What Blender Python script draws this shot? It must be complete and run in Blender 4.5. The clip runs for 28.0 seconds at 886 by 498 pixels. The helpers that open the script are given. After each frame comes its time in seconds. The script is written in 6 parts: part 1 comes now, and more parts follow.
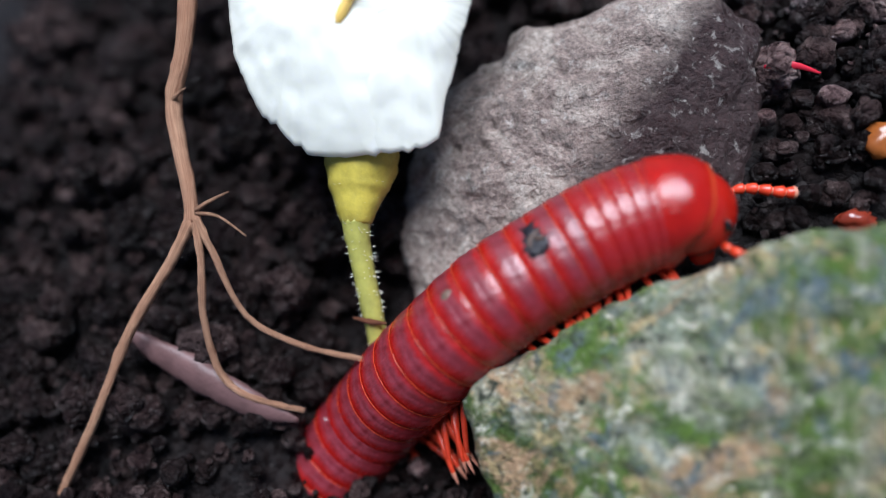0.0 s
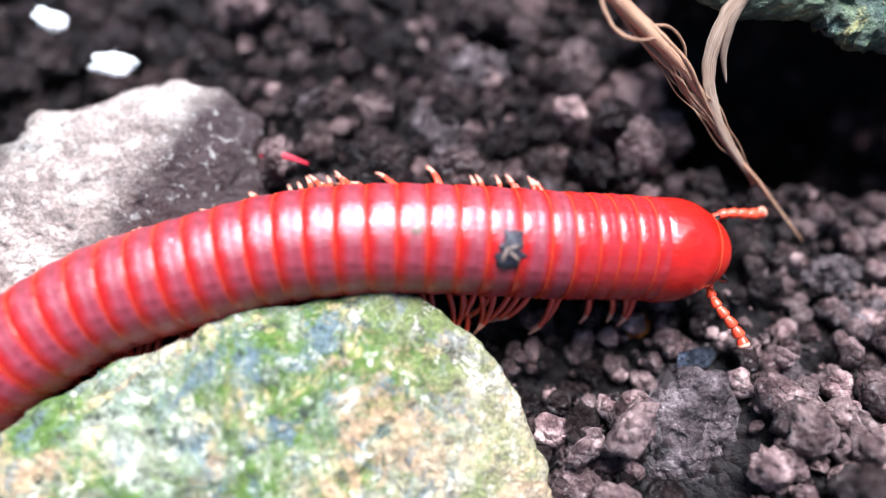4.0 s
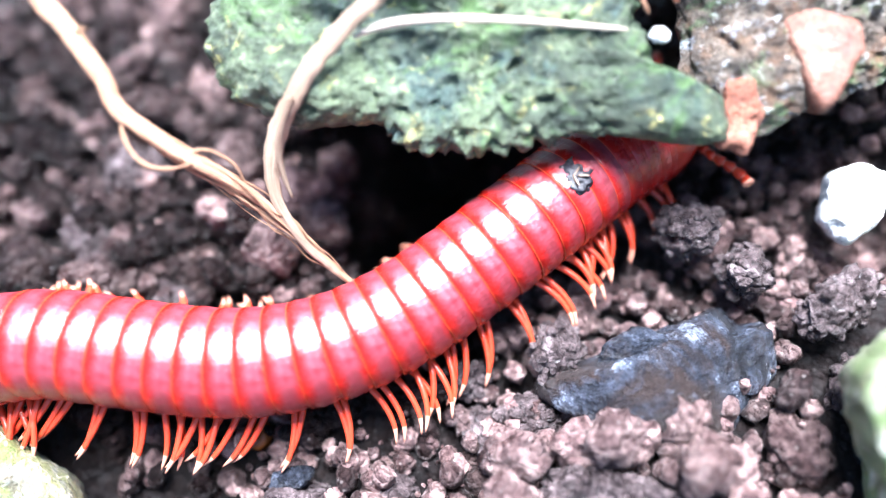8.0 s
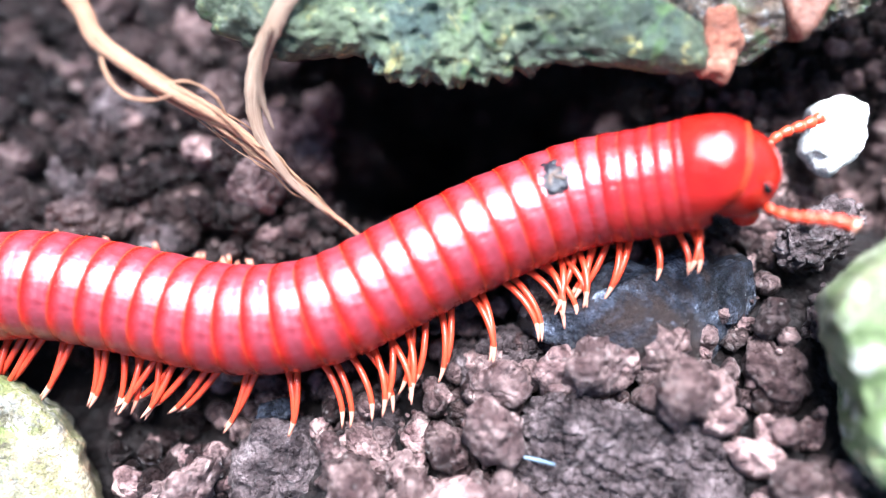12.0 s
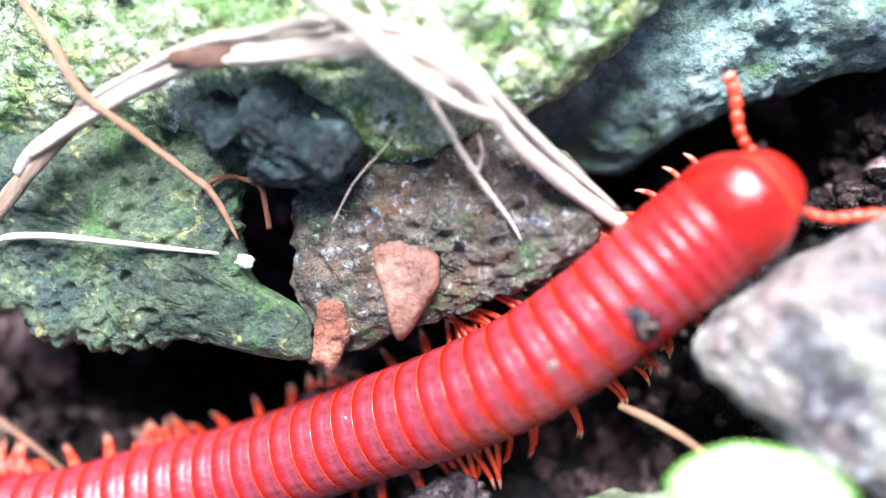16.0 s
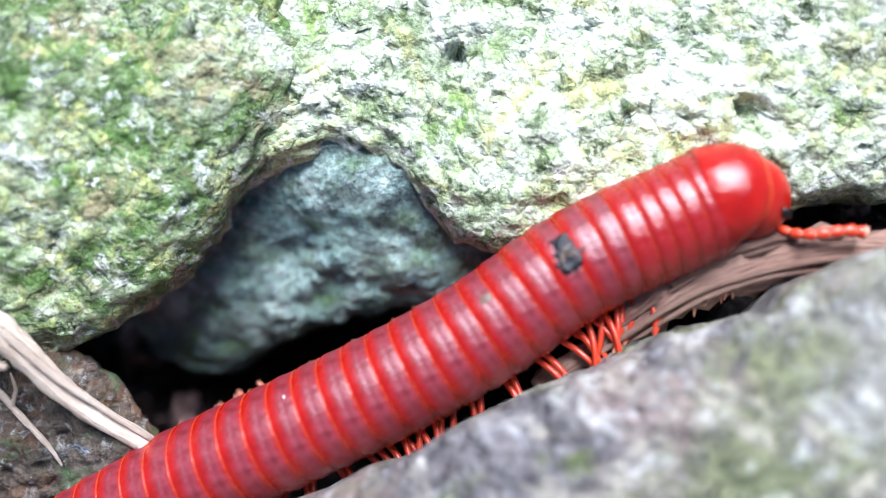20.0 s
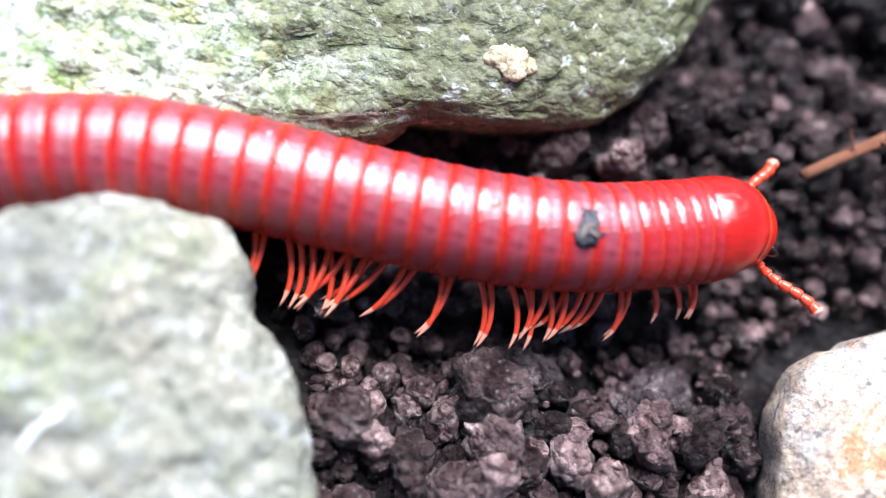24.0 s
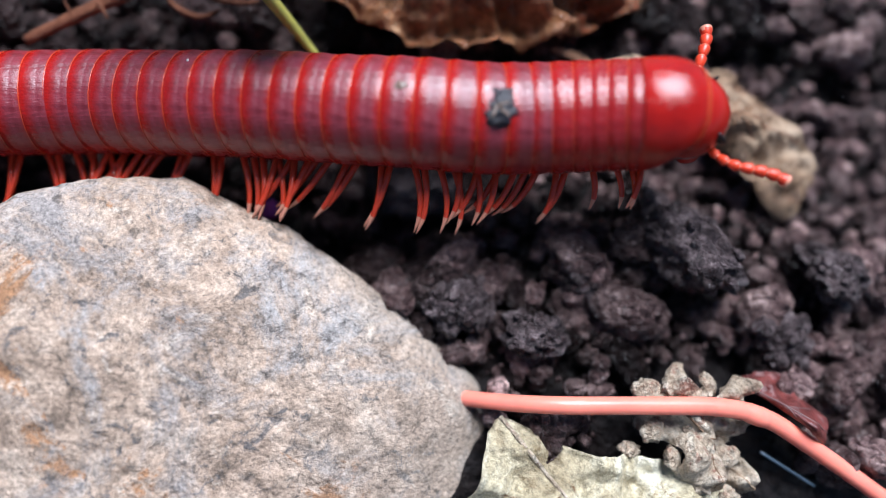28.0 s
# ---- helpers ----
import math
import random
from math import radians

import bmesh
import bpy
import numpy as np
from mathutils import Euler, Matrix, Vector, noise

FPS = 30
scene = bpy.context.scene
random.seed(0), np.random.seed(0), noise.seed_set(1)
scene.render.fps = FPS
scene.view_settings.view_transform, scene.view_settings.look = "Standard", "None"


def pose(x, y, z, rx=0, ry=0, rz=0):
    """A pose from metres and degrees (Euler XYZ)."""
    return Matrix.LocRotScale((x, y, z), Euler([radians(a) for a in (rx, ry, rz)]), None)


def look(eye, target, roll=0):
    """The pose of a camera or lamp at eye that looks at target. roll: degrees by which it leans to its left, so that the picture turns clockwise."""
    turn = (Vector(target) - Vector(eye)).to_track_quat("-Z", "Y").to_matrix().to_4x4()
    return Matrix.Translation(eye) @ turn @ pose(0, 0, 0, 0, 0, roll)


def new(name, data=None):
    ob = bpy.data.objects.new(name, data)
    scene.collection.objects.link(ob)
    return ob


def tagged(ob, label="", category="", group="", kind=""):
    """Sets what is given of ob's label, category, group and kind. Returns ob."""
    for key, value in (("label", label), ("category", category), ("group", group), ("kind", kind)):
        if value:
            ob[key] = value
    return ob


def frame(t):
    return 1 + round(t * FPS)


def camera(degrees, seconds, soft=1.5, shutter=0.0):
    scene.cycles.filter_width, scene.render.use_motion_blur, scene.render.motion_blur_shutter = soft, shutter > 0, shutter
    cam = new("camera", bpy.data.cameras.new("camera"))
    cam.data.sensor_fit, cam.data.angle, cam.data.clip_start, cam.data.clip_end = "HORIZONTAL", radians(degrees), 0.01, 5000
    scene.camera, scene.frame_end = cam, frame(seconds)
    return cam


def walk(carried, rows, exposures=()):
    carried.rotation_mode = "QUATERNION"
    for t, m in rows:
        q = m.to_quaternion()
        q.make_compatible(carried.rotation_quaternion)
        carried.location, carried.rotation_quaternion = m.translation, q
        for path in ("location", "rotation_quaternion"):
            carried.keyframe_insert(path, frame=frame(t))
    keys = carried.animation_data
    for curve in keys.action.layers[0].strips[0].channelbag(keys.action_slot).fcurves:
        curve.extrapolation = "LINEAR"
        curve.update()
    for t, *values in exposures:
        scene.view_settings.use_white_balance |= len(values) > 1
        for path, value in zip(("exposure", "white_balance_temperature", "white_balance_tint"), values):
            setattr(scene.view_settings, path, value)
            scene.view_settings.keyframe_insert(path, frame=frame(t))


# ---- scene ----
cam = camera(62, 28.0, soft=1.0)
cam.data.dof.use_dof = True
cam.data.dof.focus_distance = 0.0445
cam.data.dof.aperture_fstop = 9.5
PATH = [
    (0, pose(-0.00000, -0.01994, 0.03751, 25.22, 9.85, 5.43)),
    (0.5, pose(0.00204, -0.01832, 0.03872, 27.73, 7.81, 4.28)),
    (1, pose(0.00655, -0.01782, 0.03771, 26.54, 6.25, 3.00)),
    (1.5, pose(0.00885, -0.01790, 0.03689, 25.96, 5.13, 2.40)),
    (2, pose(0.01020, -0.01832, 0.03908, 28.73, 2.54, 1.18)),
    (2.5, pose(0.01066, -0.01920, 0.03965, 28.18, 1.26, 0.49)),
    (3, pose(0.01348, -0.01988, 0.03912, 29.23, 0.40, -0.27)),
    (3.5, pose(0.01826, -0.02015, 0.03921, 29.64, -1.54, -1.58)),
    (4, pose(0.01936, -0.01981, 0.03956, 29.43, -2.91, -1.94)),
    (4.5, pose(0.02131, -0.02170, 0.04153, 30.53, -6.45, -3.86)),
    (6.5, pose(0.04911, -0.01399, 0.04309, 25.91, 5.84, -0.40)),
    (7, pose(0.05086, -0.01284, 0.04219, 26.77, 4.69, -0.90)),
    (7.5, pose(0.05056, -0.01225, 0.04210, 26.95, 4.57, -0.71)),
    (8, pose(0.05069, -0.01206, 0.04246, 27.29, 4.30, -0.65)),
    (8.5, pose(0.05026, -0.01112, 0.04311, 28.19, 3.97, -0.16)),
    (9, pose(0.05084, -0.01159, 0.04359, 28.60, 3.79, -0.35)),
    (9.5, pose(0.05148, -0.01273, 0.04356, 28.58, 3.25, -1.00)),
    (10, pose(0.05170, -0.01274, 0.04372, 28.13, 2.96, -1.17)),
    (10.5, pose(0.05140, -0.01400, 0.04419, 27.40, 3.02, -1.46)),
    (11, pose(0.04890, -0.01269, 0.04246, 25.99, 5.59, 0.31)),
    (11.5, pose(0.04921, -0.01314, 0.04196, 25.99, 5.23, 0.10)),
    (12, pose(0.05169, -0.01438, 0.04161, 25.14, 4.47, -0.93)),
    (12.5, pose(0.05406, -0.01343, 0.04170, 25.74, 3.10, -1.51)),
    (13, pose(0.05899, -0.01484, 0.04166, 26.76, 0.55, -2.92)),
    (13.5, pose(0.06164, -0.01466, 0.04297, 26.86, -0.81, -3.23)),
    (15.5, pose(0.07813, -0.00446, 0.04572, 26.22, 8.59, 4.75)),
    (16, pose(0.07954, -0.00025, 0.04837, 26.28, 8.57, 5.36)),
    (16.5, pose(0.08102, -0.00134, 0.04810, 26.95, 7.98, 4.87)),
    (17, pose(0.08117, -0.00023, 0.04890, 26.58, 6.46, 4.36)),
    (17.5, pose(0.08420, 0.00055, 0.04896, 26.03, 5.34, 3.85)),
    (18, pose(0.08668, 0.00274, 0.04971, 26.83, 3.80, 3.61)),
    (18.5, pose(0.09167, 0.00344, 0.05176, 26.25, 2.75, 3.11)),
    (19, pose(0.09750, 0.00459, 0.05208, 27.84, 3.08, 3.85)),
    (19.5, pose(0.10003, 0.00704, 0.05306, 30.35, 2.13, 5.03)),
    (20, pose(0.10169, 0.01010, 0.05490, 29.73, 1.70, 4.79)),
    (20.5, pose(0.10689, 0.01067, 0.05546, 30.20, -0.80, 3.58)),
    (22.5, pose(0.12083, 0.00933, 0.05354, 33.12, -4.25, 1.03)),
    (23, pose(0.12778, 0.00880, 0.05435, 33.50, -6.53, -0.83)),
    (23.5, pose(0.13438, 0.00755, 0.05323, 31.63, -7.78, -1.97)),
    (24, pose(0.13770, 0.00878, 0.05377, 32.32, -8.19, -1.53)),
    (24.5, pose(0.14873, 0.00899, 0.05836, 30.12, -3.68, 0.52)),
    (25, pose(0.16016, 0.01014, 0.05956, 32.31, -0.67, 2.78)),
    (25.5, pose(0.16515, 0.00852, 0.05821, 31.19, -1.47, 2.00)),
    (26, pose(0.16786, 0.00632, 0.05616, 31.72, -1.23, 2.35)),
    (26.5, pose(0.17305, 0.00644, 0.05767, 31.41, -2.32, 1.55)),
    (27, pose(0.17759, 0.00404, 0.05683, 31.93, -3.06, 0.68)),
    (27.5, pose(0.18248, 0.00153, 0.05647, 30.32, -4.57, -0.79)),
    (28, pose(0.18908, 0.00077, 0.05742, 30.02, -6.94, -2.48)),
]
EXPOSURES = [(t, stops, 5560, 10) for t, stops in (
    (0, 0.35), (1, 0.5), (2, 1.55), (3, 1.95), (4.5, 1.8), (6.5, 2.6), (8, 2.95), (10, 2.35), (11, 1.5), (12, 2.5), (13.5, 2.4), (15.5, 1.95), (16, 2.1), (17, 1.9),
    (17.6, 1.4), (18, 0.6), (19, 0.45), (20, 1.12), (22.5, 1.1), (23, 1.3), (24, 1.75), (25, 0.6), (26, 0.6), (27, 1.2), (28, 0.68))]
walk(cam, PATH, EXPOSURES)

# ---- light ----
world = bpy.data.worlds.new("overcast_day")
scene.world = world
world.use_nodes = True
nt = world.node_tree
sky = nt.nodes.new("ShaderNodeTexSky")
sky.sky_type, sky.sun_disc = "NISHITA", False
SUN_EL, SUN_ROT = radians(74), radians(14)
sky.sun_elevation, sky.sun_rotation = SUN_EL, SUN_ROT
sky.air_density, sky.dust_density = 1.0, 1.0
background = nt.nodes["Background"]
background.inputs["Strength"].default_value = 0.044
nt.links.new(sky.outputs[0], background.inputs["Color"])
sun = new("sun", bpy.data.lights.new("sun", "SUN"))
sun.data.energy, sun.data.angle, sun.data.color = 5.0, radians(34), (1.0, 0.97, 0.94)
sun_from = Vector((math.sin(SUN_ROT) * math.cos(SUN_EL), math.cos(SUN_ROT) * math.cos(SUN_EL), math.sin(SUN_EL)))
sun.matrix_world = look(sun_from, (0, 0, 0))

# ---- frame of the bank: u along it, v up it, w out of it, in millimetres ----
MM = 0.001
PITCH = radians(62)
SP, CP = math.sin(PITCH), math.cos(PITCH)


def bank(u, v, w=0.0):
    return Vector((u, v * SP - w * CP, v * CP + w * SP)) * MM


def smooth(x):
    x = min(1.0, max(0.0, x))
    return x * x * (3 - 2 * x)


def table(x, rows):
    """Value at x on a line through rows of (x, value)."""
    if x <= rows[0][0]:
        return rows[0][1]
    for (a, p), (b, q) in zip(rows, rows[1:]):
        if x <= b:
            return p + (q - p) * smooth((x - a) / (b - a)) if b > a else q
    return rows[-1][1]


def lift(u):
    """How far the crawling line stands out of the bank."""
    return float(np.interp(u, [-30, 0, 20, 40, 50, 56, 64, 76, 90, 105, 120, 140, 200], [-1, 0, 1, 0, -2.5, -3.5, -3.5, -1.5, 0, 0, 1, 0, 2]))


def path_y(x):
    """Where the crawling line runs, in millimetres."""
    return float(np.interp(x, [-24, -16, -8, 0, 20, 40, 55, 64, 76, 90, 105, 120, 140, 210], [-30, -16, -8, -2, 2.3, 2, 6.5, 8.5, 14, 21, 29, 34.5, 34, 33]))


def soil_height(x, y):
    """Height of the soil in millimetres at a place in millimetres, without its crumbs."""
    h = table(x, [(-60, -7.5), (-20, -9.0), (-8, -7.0), (0, -5.2), (12, -3.2), (40, -2.9), (60, -2.6), (72, -1.4), (84, 1.8), (100, 8.0), (120, 13.4), (145, 13.2), (200, 15.2), (260, 15.5)])
    d = y - path_y(x)
    if d < 0:
        h += max(d, -28) * float(np.interp(x, [10, 30, 42, 70, 84, 150, 165, 230], [0.28, 0.28, 0.05, 0.05, 0.3, 0.3, 0.25, 0.12]))
    else:
        h += min(d, 30) * float(np.interp(x, [-20, 0, 20, 80, 140, 230], [0.1, 0.0, 0.05, 0.0, 0.25, 0.3]))
    h += 0.8 * noise.noise((x * 0.09, y * 0.09, 3.1)) + 0.5 * noise.noise((x * 0.3, y * 0.3, 7.7))
    h -= float(np.interp(x, [70, 84, 100, 140, 150, 240], [1.3, 2.4, 1.6, 1.6, 2.6, 2.6])) * math.exp(-((d + 2.5) / 5.5) ** 4)
    h += 3.2 * smooth((x - 194) / 9) * smooth((y - 20) / 8)
    # hollows where the body comes up, under the slab and between the boulders
    h -= 4.5 * math.exp(-((x + 11) / 8) ** 4 - ((y + 8) / 8) ** 4)
    h -= 26.0 * math.exp(-((x - 50.5) / 9.5) ** 4 - ((y - 17) / 6.5) ** 4)
    h -= 22.0 * math.exp(-((x - 88) / 9) ** 4 - ((y - 32) / 5.5) ** 4)
    h -= 9.0 * math.exp(-((x - 82) / 6) ** 2 - ((y - 11) / 5) ** 2)
    return h

# ---- materials ----
def material(name, rough=0.6, spec=0.5, metal=0.0):
    m = bpy.data.materials.new(name)
    m.use_nodes = True
    b = m.node_tree.nodes["Principled BSDF"]
    b.inputs["Roughness"].default_value = rough
    b.inputs["Specular IOR Level"].default_value = spec
    b.inputs["Metallic"].default_value = metal
    return m, m.node_tree, b


def node(t, kind, **props):
    n = t.nodes.new(kind)
    for k, v in props.items():
        n.inputs[k].default_value = v
    return n


def coords(t, which="Object"):
    return t.nodes.new("ShaderNodeTexCoord").outputs[which]


def noise_tex(t, vec, scale, detail=4.0, rough=0.6, distortion=0.0):
    n = node(t, "ShaderNodeTexNoise", Scale=scale, Detail=detail, Roughness=rough, Distortion=distortion)
    t.links.new(vec, n.inputs["Vector"])
    return n.outputs["Fac"]


def ramp(t, fac, stops):
    r = t.nodes.new("ShaderNodeValToRGB")
    e = r.color_ramp.elements
    while len(e) < len(stops):
        e.new(0.5)
    for el, (p, c) in zip(e, stops):
        el.position = p
        el.color = (*c, 1)
    t.links.new(fac, r.inputs["Fac"])
    return r.outputs["Color"]


def value_ramp(t, fac, a, b, lo=0.0, hi=1.0):
    r = node(t, "ShaderNodeMapRange")
    for k, v in (("From Min", a), ("From Max", b), ("To Min", lo), ("To Max", hi)):
        r.inputs[k].default_value = v
    t.links.new(fac, r.inputs["Value"])
    return r.outputs["Result"]


def mix(t, fac, a, b, mode="MIX"):
    n = t.nodes.new("ShaderNodeMix")
    n.data_type, n.blend_type = "RGBA", mode
    for socket, v in ((n.inputs[0], fac), (n.inputs[6], a), (n.inputs[7], b)):
        if hasattr(v, "links"):
            t.links.new(v, socket)
        else:
            socket.default_value = v if isinstance(v, float) else (*v, 1)
    return n.outputs[2]


def bump(t, b, height, strength, distance):
    n = node(t, "ShaderNodeBump", Strength=strength, Distance=distance)
    t.links.new(height, n.inputs["Height"])
    t.links.new(n.outputs["Normal"], b.inputs["Normal"])
    return n


def add(t, a, b, k=1.0):
    n = t.nodes.new("ShaderNodeMath")
    n.operation = "MULTIPLY_ADD"
    t.links.new(b, n.inputs[0])
    n.inputs[1].default_value = k
    t.links.new(a, n.inputs[2])
    return n.outputs[0]


def node_colour(t, vec, scale):
    n = node(t, "ShaderNodeTexNoise", Scale=scale, Detail=3.0)
    t.links.new(vec, n.inputs["Vector"])
    return n.outputs["Color"]


def stone_material(name, stops, patches, grain=4000, rough=0.75, blotch=320, bump_mm=0.12, speckle=None, bands=(), scaly=0.0):
    """stops: colours over the blotches. patches: (scale, low, high, colour) laid over one another. speckle: (colour, amount)."""
    m, t, b = material(name, rough, 0.35)
    c = coords(t)
    base = ramp(t, noise_tex(t, c, blotch, 10, 0.74, 0.5), stops)
    for i, (scale, lo, hi, colour) in enumerate(patches):
        shift = node(t, "ShaderNodeMapping")
        shift.inputs["Location"].default_value = (0.13 * (i + 1), 0.37 * (i + 1), 0.71 * (i + 1))
        t.links.new(c, shift.inputs["Vector"])
        fac = value_ramp(t, noise_tex(t, shift.outputs[0], scale, 9, 0.76, 0.6), lo, hi)
        base = mix(t, fac, base, colour)
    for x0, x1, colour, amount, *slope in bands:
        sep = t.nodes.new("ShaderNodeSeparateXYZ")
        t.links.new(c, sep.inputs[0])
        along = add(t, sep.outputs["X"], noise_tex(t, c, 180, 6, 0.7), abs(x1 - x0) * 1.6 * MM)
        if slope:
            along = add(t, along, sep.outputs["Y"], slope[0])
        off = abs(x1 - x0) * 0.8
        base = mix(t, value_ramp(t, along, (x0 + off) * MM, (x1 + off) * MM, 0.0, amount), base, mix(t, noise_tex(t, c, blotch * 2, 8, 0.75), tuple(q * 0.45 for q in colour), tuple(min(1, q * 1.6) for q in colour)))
    fine = noise_tex(t, c, grain, 4, 0.75)
    base = mix(t, 0.55, base, ramp(t, fine, [(0.34, (0.15, 0.15, 0.15)), (0.5, (0.9, 0.9, 0.9)), (0.66, (1.5, 1.5, 1.5))]), "MULTIPLY")
    if speckle:
        base = mix(t, value_ramp(t, noise_tex(t, c, grain * 0.36, 4, 0.65, 0.4), 0.58, 0.68, 0.0, speckle[1]), base, speckle[0])
    t.links.new(base, b.inputs["Base Color"])
    t.links.new(value_ramp(t, noise_tex(t, c, grain * 0.3, 4), 0.35, 0.65, max(0.2, rough - 0.25), min(1.0, rough + 0.15)), b.inputs["Roughness"])
    height = add(t, noise_tex(t, c, grain * 0.8, 5, 0.75), noise_tex(t, c, grain * 0.22, 5, 0.65), 2.5)
    if scaly:
        warp = mix(t, 0.0012, c, node_colour(t, c, 900))
        scale = node(t, "ShaderNodeTexVoronoi", Scale=850)
        t.links.new(warp, scale.inputs["Vector"])
        height = add(t, height, scale.outputs["Distance"], -scaly)
    bump(t, b, height, 1.0, bump_mm * MM)
    return m


def soil_material(name, k, gloss, spec=0.5):
    """Crumbly soil; k lightens its dry crusts."""
    m, t, b = material(name, 0.55, spec)
    c = coords(t)
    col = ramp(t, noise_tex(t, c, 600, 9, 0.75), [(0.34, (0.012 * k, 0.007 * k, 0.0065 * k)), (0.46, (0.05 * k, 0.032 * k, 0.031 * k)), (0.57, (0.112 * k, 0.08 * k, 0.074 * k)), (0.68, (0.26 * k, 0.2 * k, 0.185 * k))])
    geo = t.nodes.new("ShaderNodeNewGeometry")
    tint = ramp(t, geo.outputs["Random Per Island"], [(0.0, (0.28, 0.25, 0.25)), (0.45, (0.8, 0.75, 0.75)), (0.85, (1.5, 1.38, 1.36)), (0.97, (2.0, 1.85, 1.82))])
    col = mix(t, 1.0, col, tint, "MULTIPLY")
    glint = node(t, "ShaderNodeTexVoronoi", Scale=1500)
    t.links.new(c, glint.inputs["Vector"])
    t.links.new(mix(t, value_ramp(t, glint.outputs["Distance"], 0.08, 0.22, 0.4, 0.0), col, (0.16 * k + 0.08, 0.14 * k + 0.07, 0.13 * k + 0.065)), b.inputs["Base Color"])
    t.links.new(value_ramp(t, noise_tex(t, c, 900, 4), 0.35, 0.65, gloss, gloss + 0.3), b.inputs["Roughness"])
    warp = mix(t, 0.0006, c, node_colour(t, c, 1400))
    grains = node(t, "ShaderNodeTexVoronoi", Scale=1350)
    t.links.new(warp, grains.inputs["Vector"])
    relief = add(t, add(t, noise_tex(t, c, 5600, 5, 0.75), noise_tex(t, c, 1700, 4), 1.6), grains.outputs["Distance"], -3.2)
    bump(t, b, relief, 1.0, 0.42 * MM)
    return m


def shell_material(name, purple, gloss=0.3):
    """Glossy red shell: a mauve band before the mid-ring groove, a thin orange hind edge."""
    m, t, b = material(name, 0.3, 0.4)
    c = coords(t)
    sep = t.nodes.new("ShaderNodeSeparateXYZ")
    t.links.new(c, sep.inputs[0])
    red = ramp(t, noise_tex(t, c, 500, 3), [(0.3, (0.25, 0.005, 0.003)), (0.7, (0.38, 0.009, 0.004))])
    # mauve over the back, fading to the flank
    ridges = node(t, "ShaderNodeMapping")
    ridges.inputs["Scale"].default_value = (0.25, 1.0, 1.0)
    t.links.new(c, ridges.inputs["Vector"])
    along = add(t, sep.outputs["X"], noise_tex(t, ridges.outputs[0], 3200, 4, 0.7), 0.5 * MM)
    hind = value_ramp(t, along, -0.45 * MM, 0.1 * MM)
    front = value_ramp(t, along, 0.62 * MM, 0.95 * MM, 1.0, 0.25)
    band = t.nodes.new("ShaderNodeMath")
    band.operation = "MULTIPLY"
    t.links.new(hind, band.inputs[0])
    t.links.new(front, band.inputs[1])
    band = band.outputs[0]
    back = value_ramp(t, sep.outputs["Z"], -1.9 * MM, 1.7 * MM, 0.12, 1.0)
    both = t.nodes.new("ShaderNodeMath")
    both.operation = "MULTIPLY"
    t.links.new(band, both.inputs[0])
    t.links.new(back, both.inputs[1])
    amount = t.nodes.new("ShaderNodeMath")
    amount.operation = "MULTIPLY"
    t.links.new(both.outputs[0], amount.inputs[0])
    amount.inputs[1].default_value = purple
    mauve = ramp(t, noise_tex(t, c, 1500, 3), [(0.35, (0.1, 0.011, 0.018)), (0.65, (0.18, 0.03, 0.045))])
    col = mix(t, amount.outputs[0], red, mauve)
    belly = value_ramp(t, sep.outputs["Z"], -1.6 * MM, -3.0 * MM, 0.0, 0.6)
    col = mix(t, belly, col, (0.36, 0.012, 0.006))
    t.links.new(col, b.inputs["Base Color"])
    t.links.new(add(t, value_ramp(t, noise_tex(t, c, 1800, 4), 0.3, 0.7, gloss - 0.06, gloss + 0.1), amount.outputs[0], 0.23), b.inputs["Roughness"])
    t.links.new(value_ramp(t, amount.outputs[0], 0.0, 1.0, 0.42, 0.75), b.inputs["Specular IOR Level"])
    b.inputs["Subsurface Weight"].default_value = 0.08
    b.inputs["Subsurface Radius"].default_value = (0.0006, 0.0001, 0.0001)
    b.inputs["Subsurface Scale"].default_value = 1.0
    bump(t, b, add(t, noise_tex(t, ridges.outputs[0], 5200, 3), noise_tex(t, c, 1300, 4), 1.6), 0.8, 0.05 * MM)
    return m


def plain(name, colour, rough=0.5, vary=0.35, scale=600, bump_mm=0.06, through_light=0.0):
    m, t, b = material(name, rough, 0.45)
    c = coords(t)
    dark = tuple(x * (1 - vary) for x in colour)
    light = tuple(min(1, x * (1 + vary * 0.6)) for x in colour)
    t.links.new(ramp(t, add(t, noise_tex(t, c, scale, 5, 0.65), noise_tex(t, c, scale * 0.2, 3), 0.0), [(0.3, dark), (0.7, light)]), b.inputs["Base Color"])
    bump(t, b, noise_tex(t, c, scale * 2, 4, 0.7), 0.5, bump_mm * MM)
    if through_light:
        b.inputs["Subsurface Weight"].default_value = through_light
        b.inputs["Subsurface Radius"].default_value = (0.001, 0.001, 0.0006)
        b.inputs["Subsurface Scale"].default_value = 1.0
    return m


def fibre_material(name, a, bcol, rough=0.7):
    """Stretched fibres along the length, carried by the mesh's own UVs."""
    m, t, b = material(name, rough, 0.3)
    uv = coords(t, "UV")
    st = node(t, "ShaderNodeMapping")
    st.inputs["Scale"].default_value = (9, 0.8, 1)
    t.links.new(uv, st.inputs["Vector"])
    fib = noise_tex(t, st.outputs[0], 4, 6, 0.7)
    blot = noise_tex(t, coords(t), 250, 4)
    col = mix(t, value_ramp(t, blot, 0.35, 0.7, 0, 0.6), ramp(t, fib, [(0.3, a), (0.7, bcol)]), a)
    t.links.new(col, b.inputs["Base Color"])
    bump(t, b, fib, 1.0, 0.25 * MM)
    return m


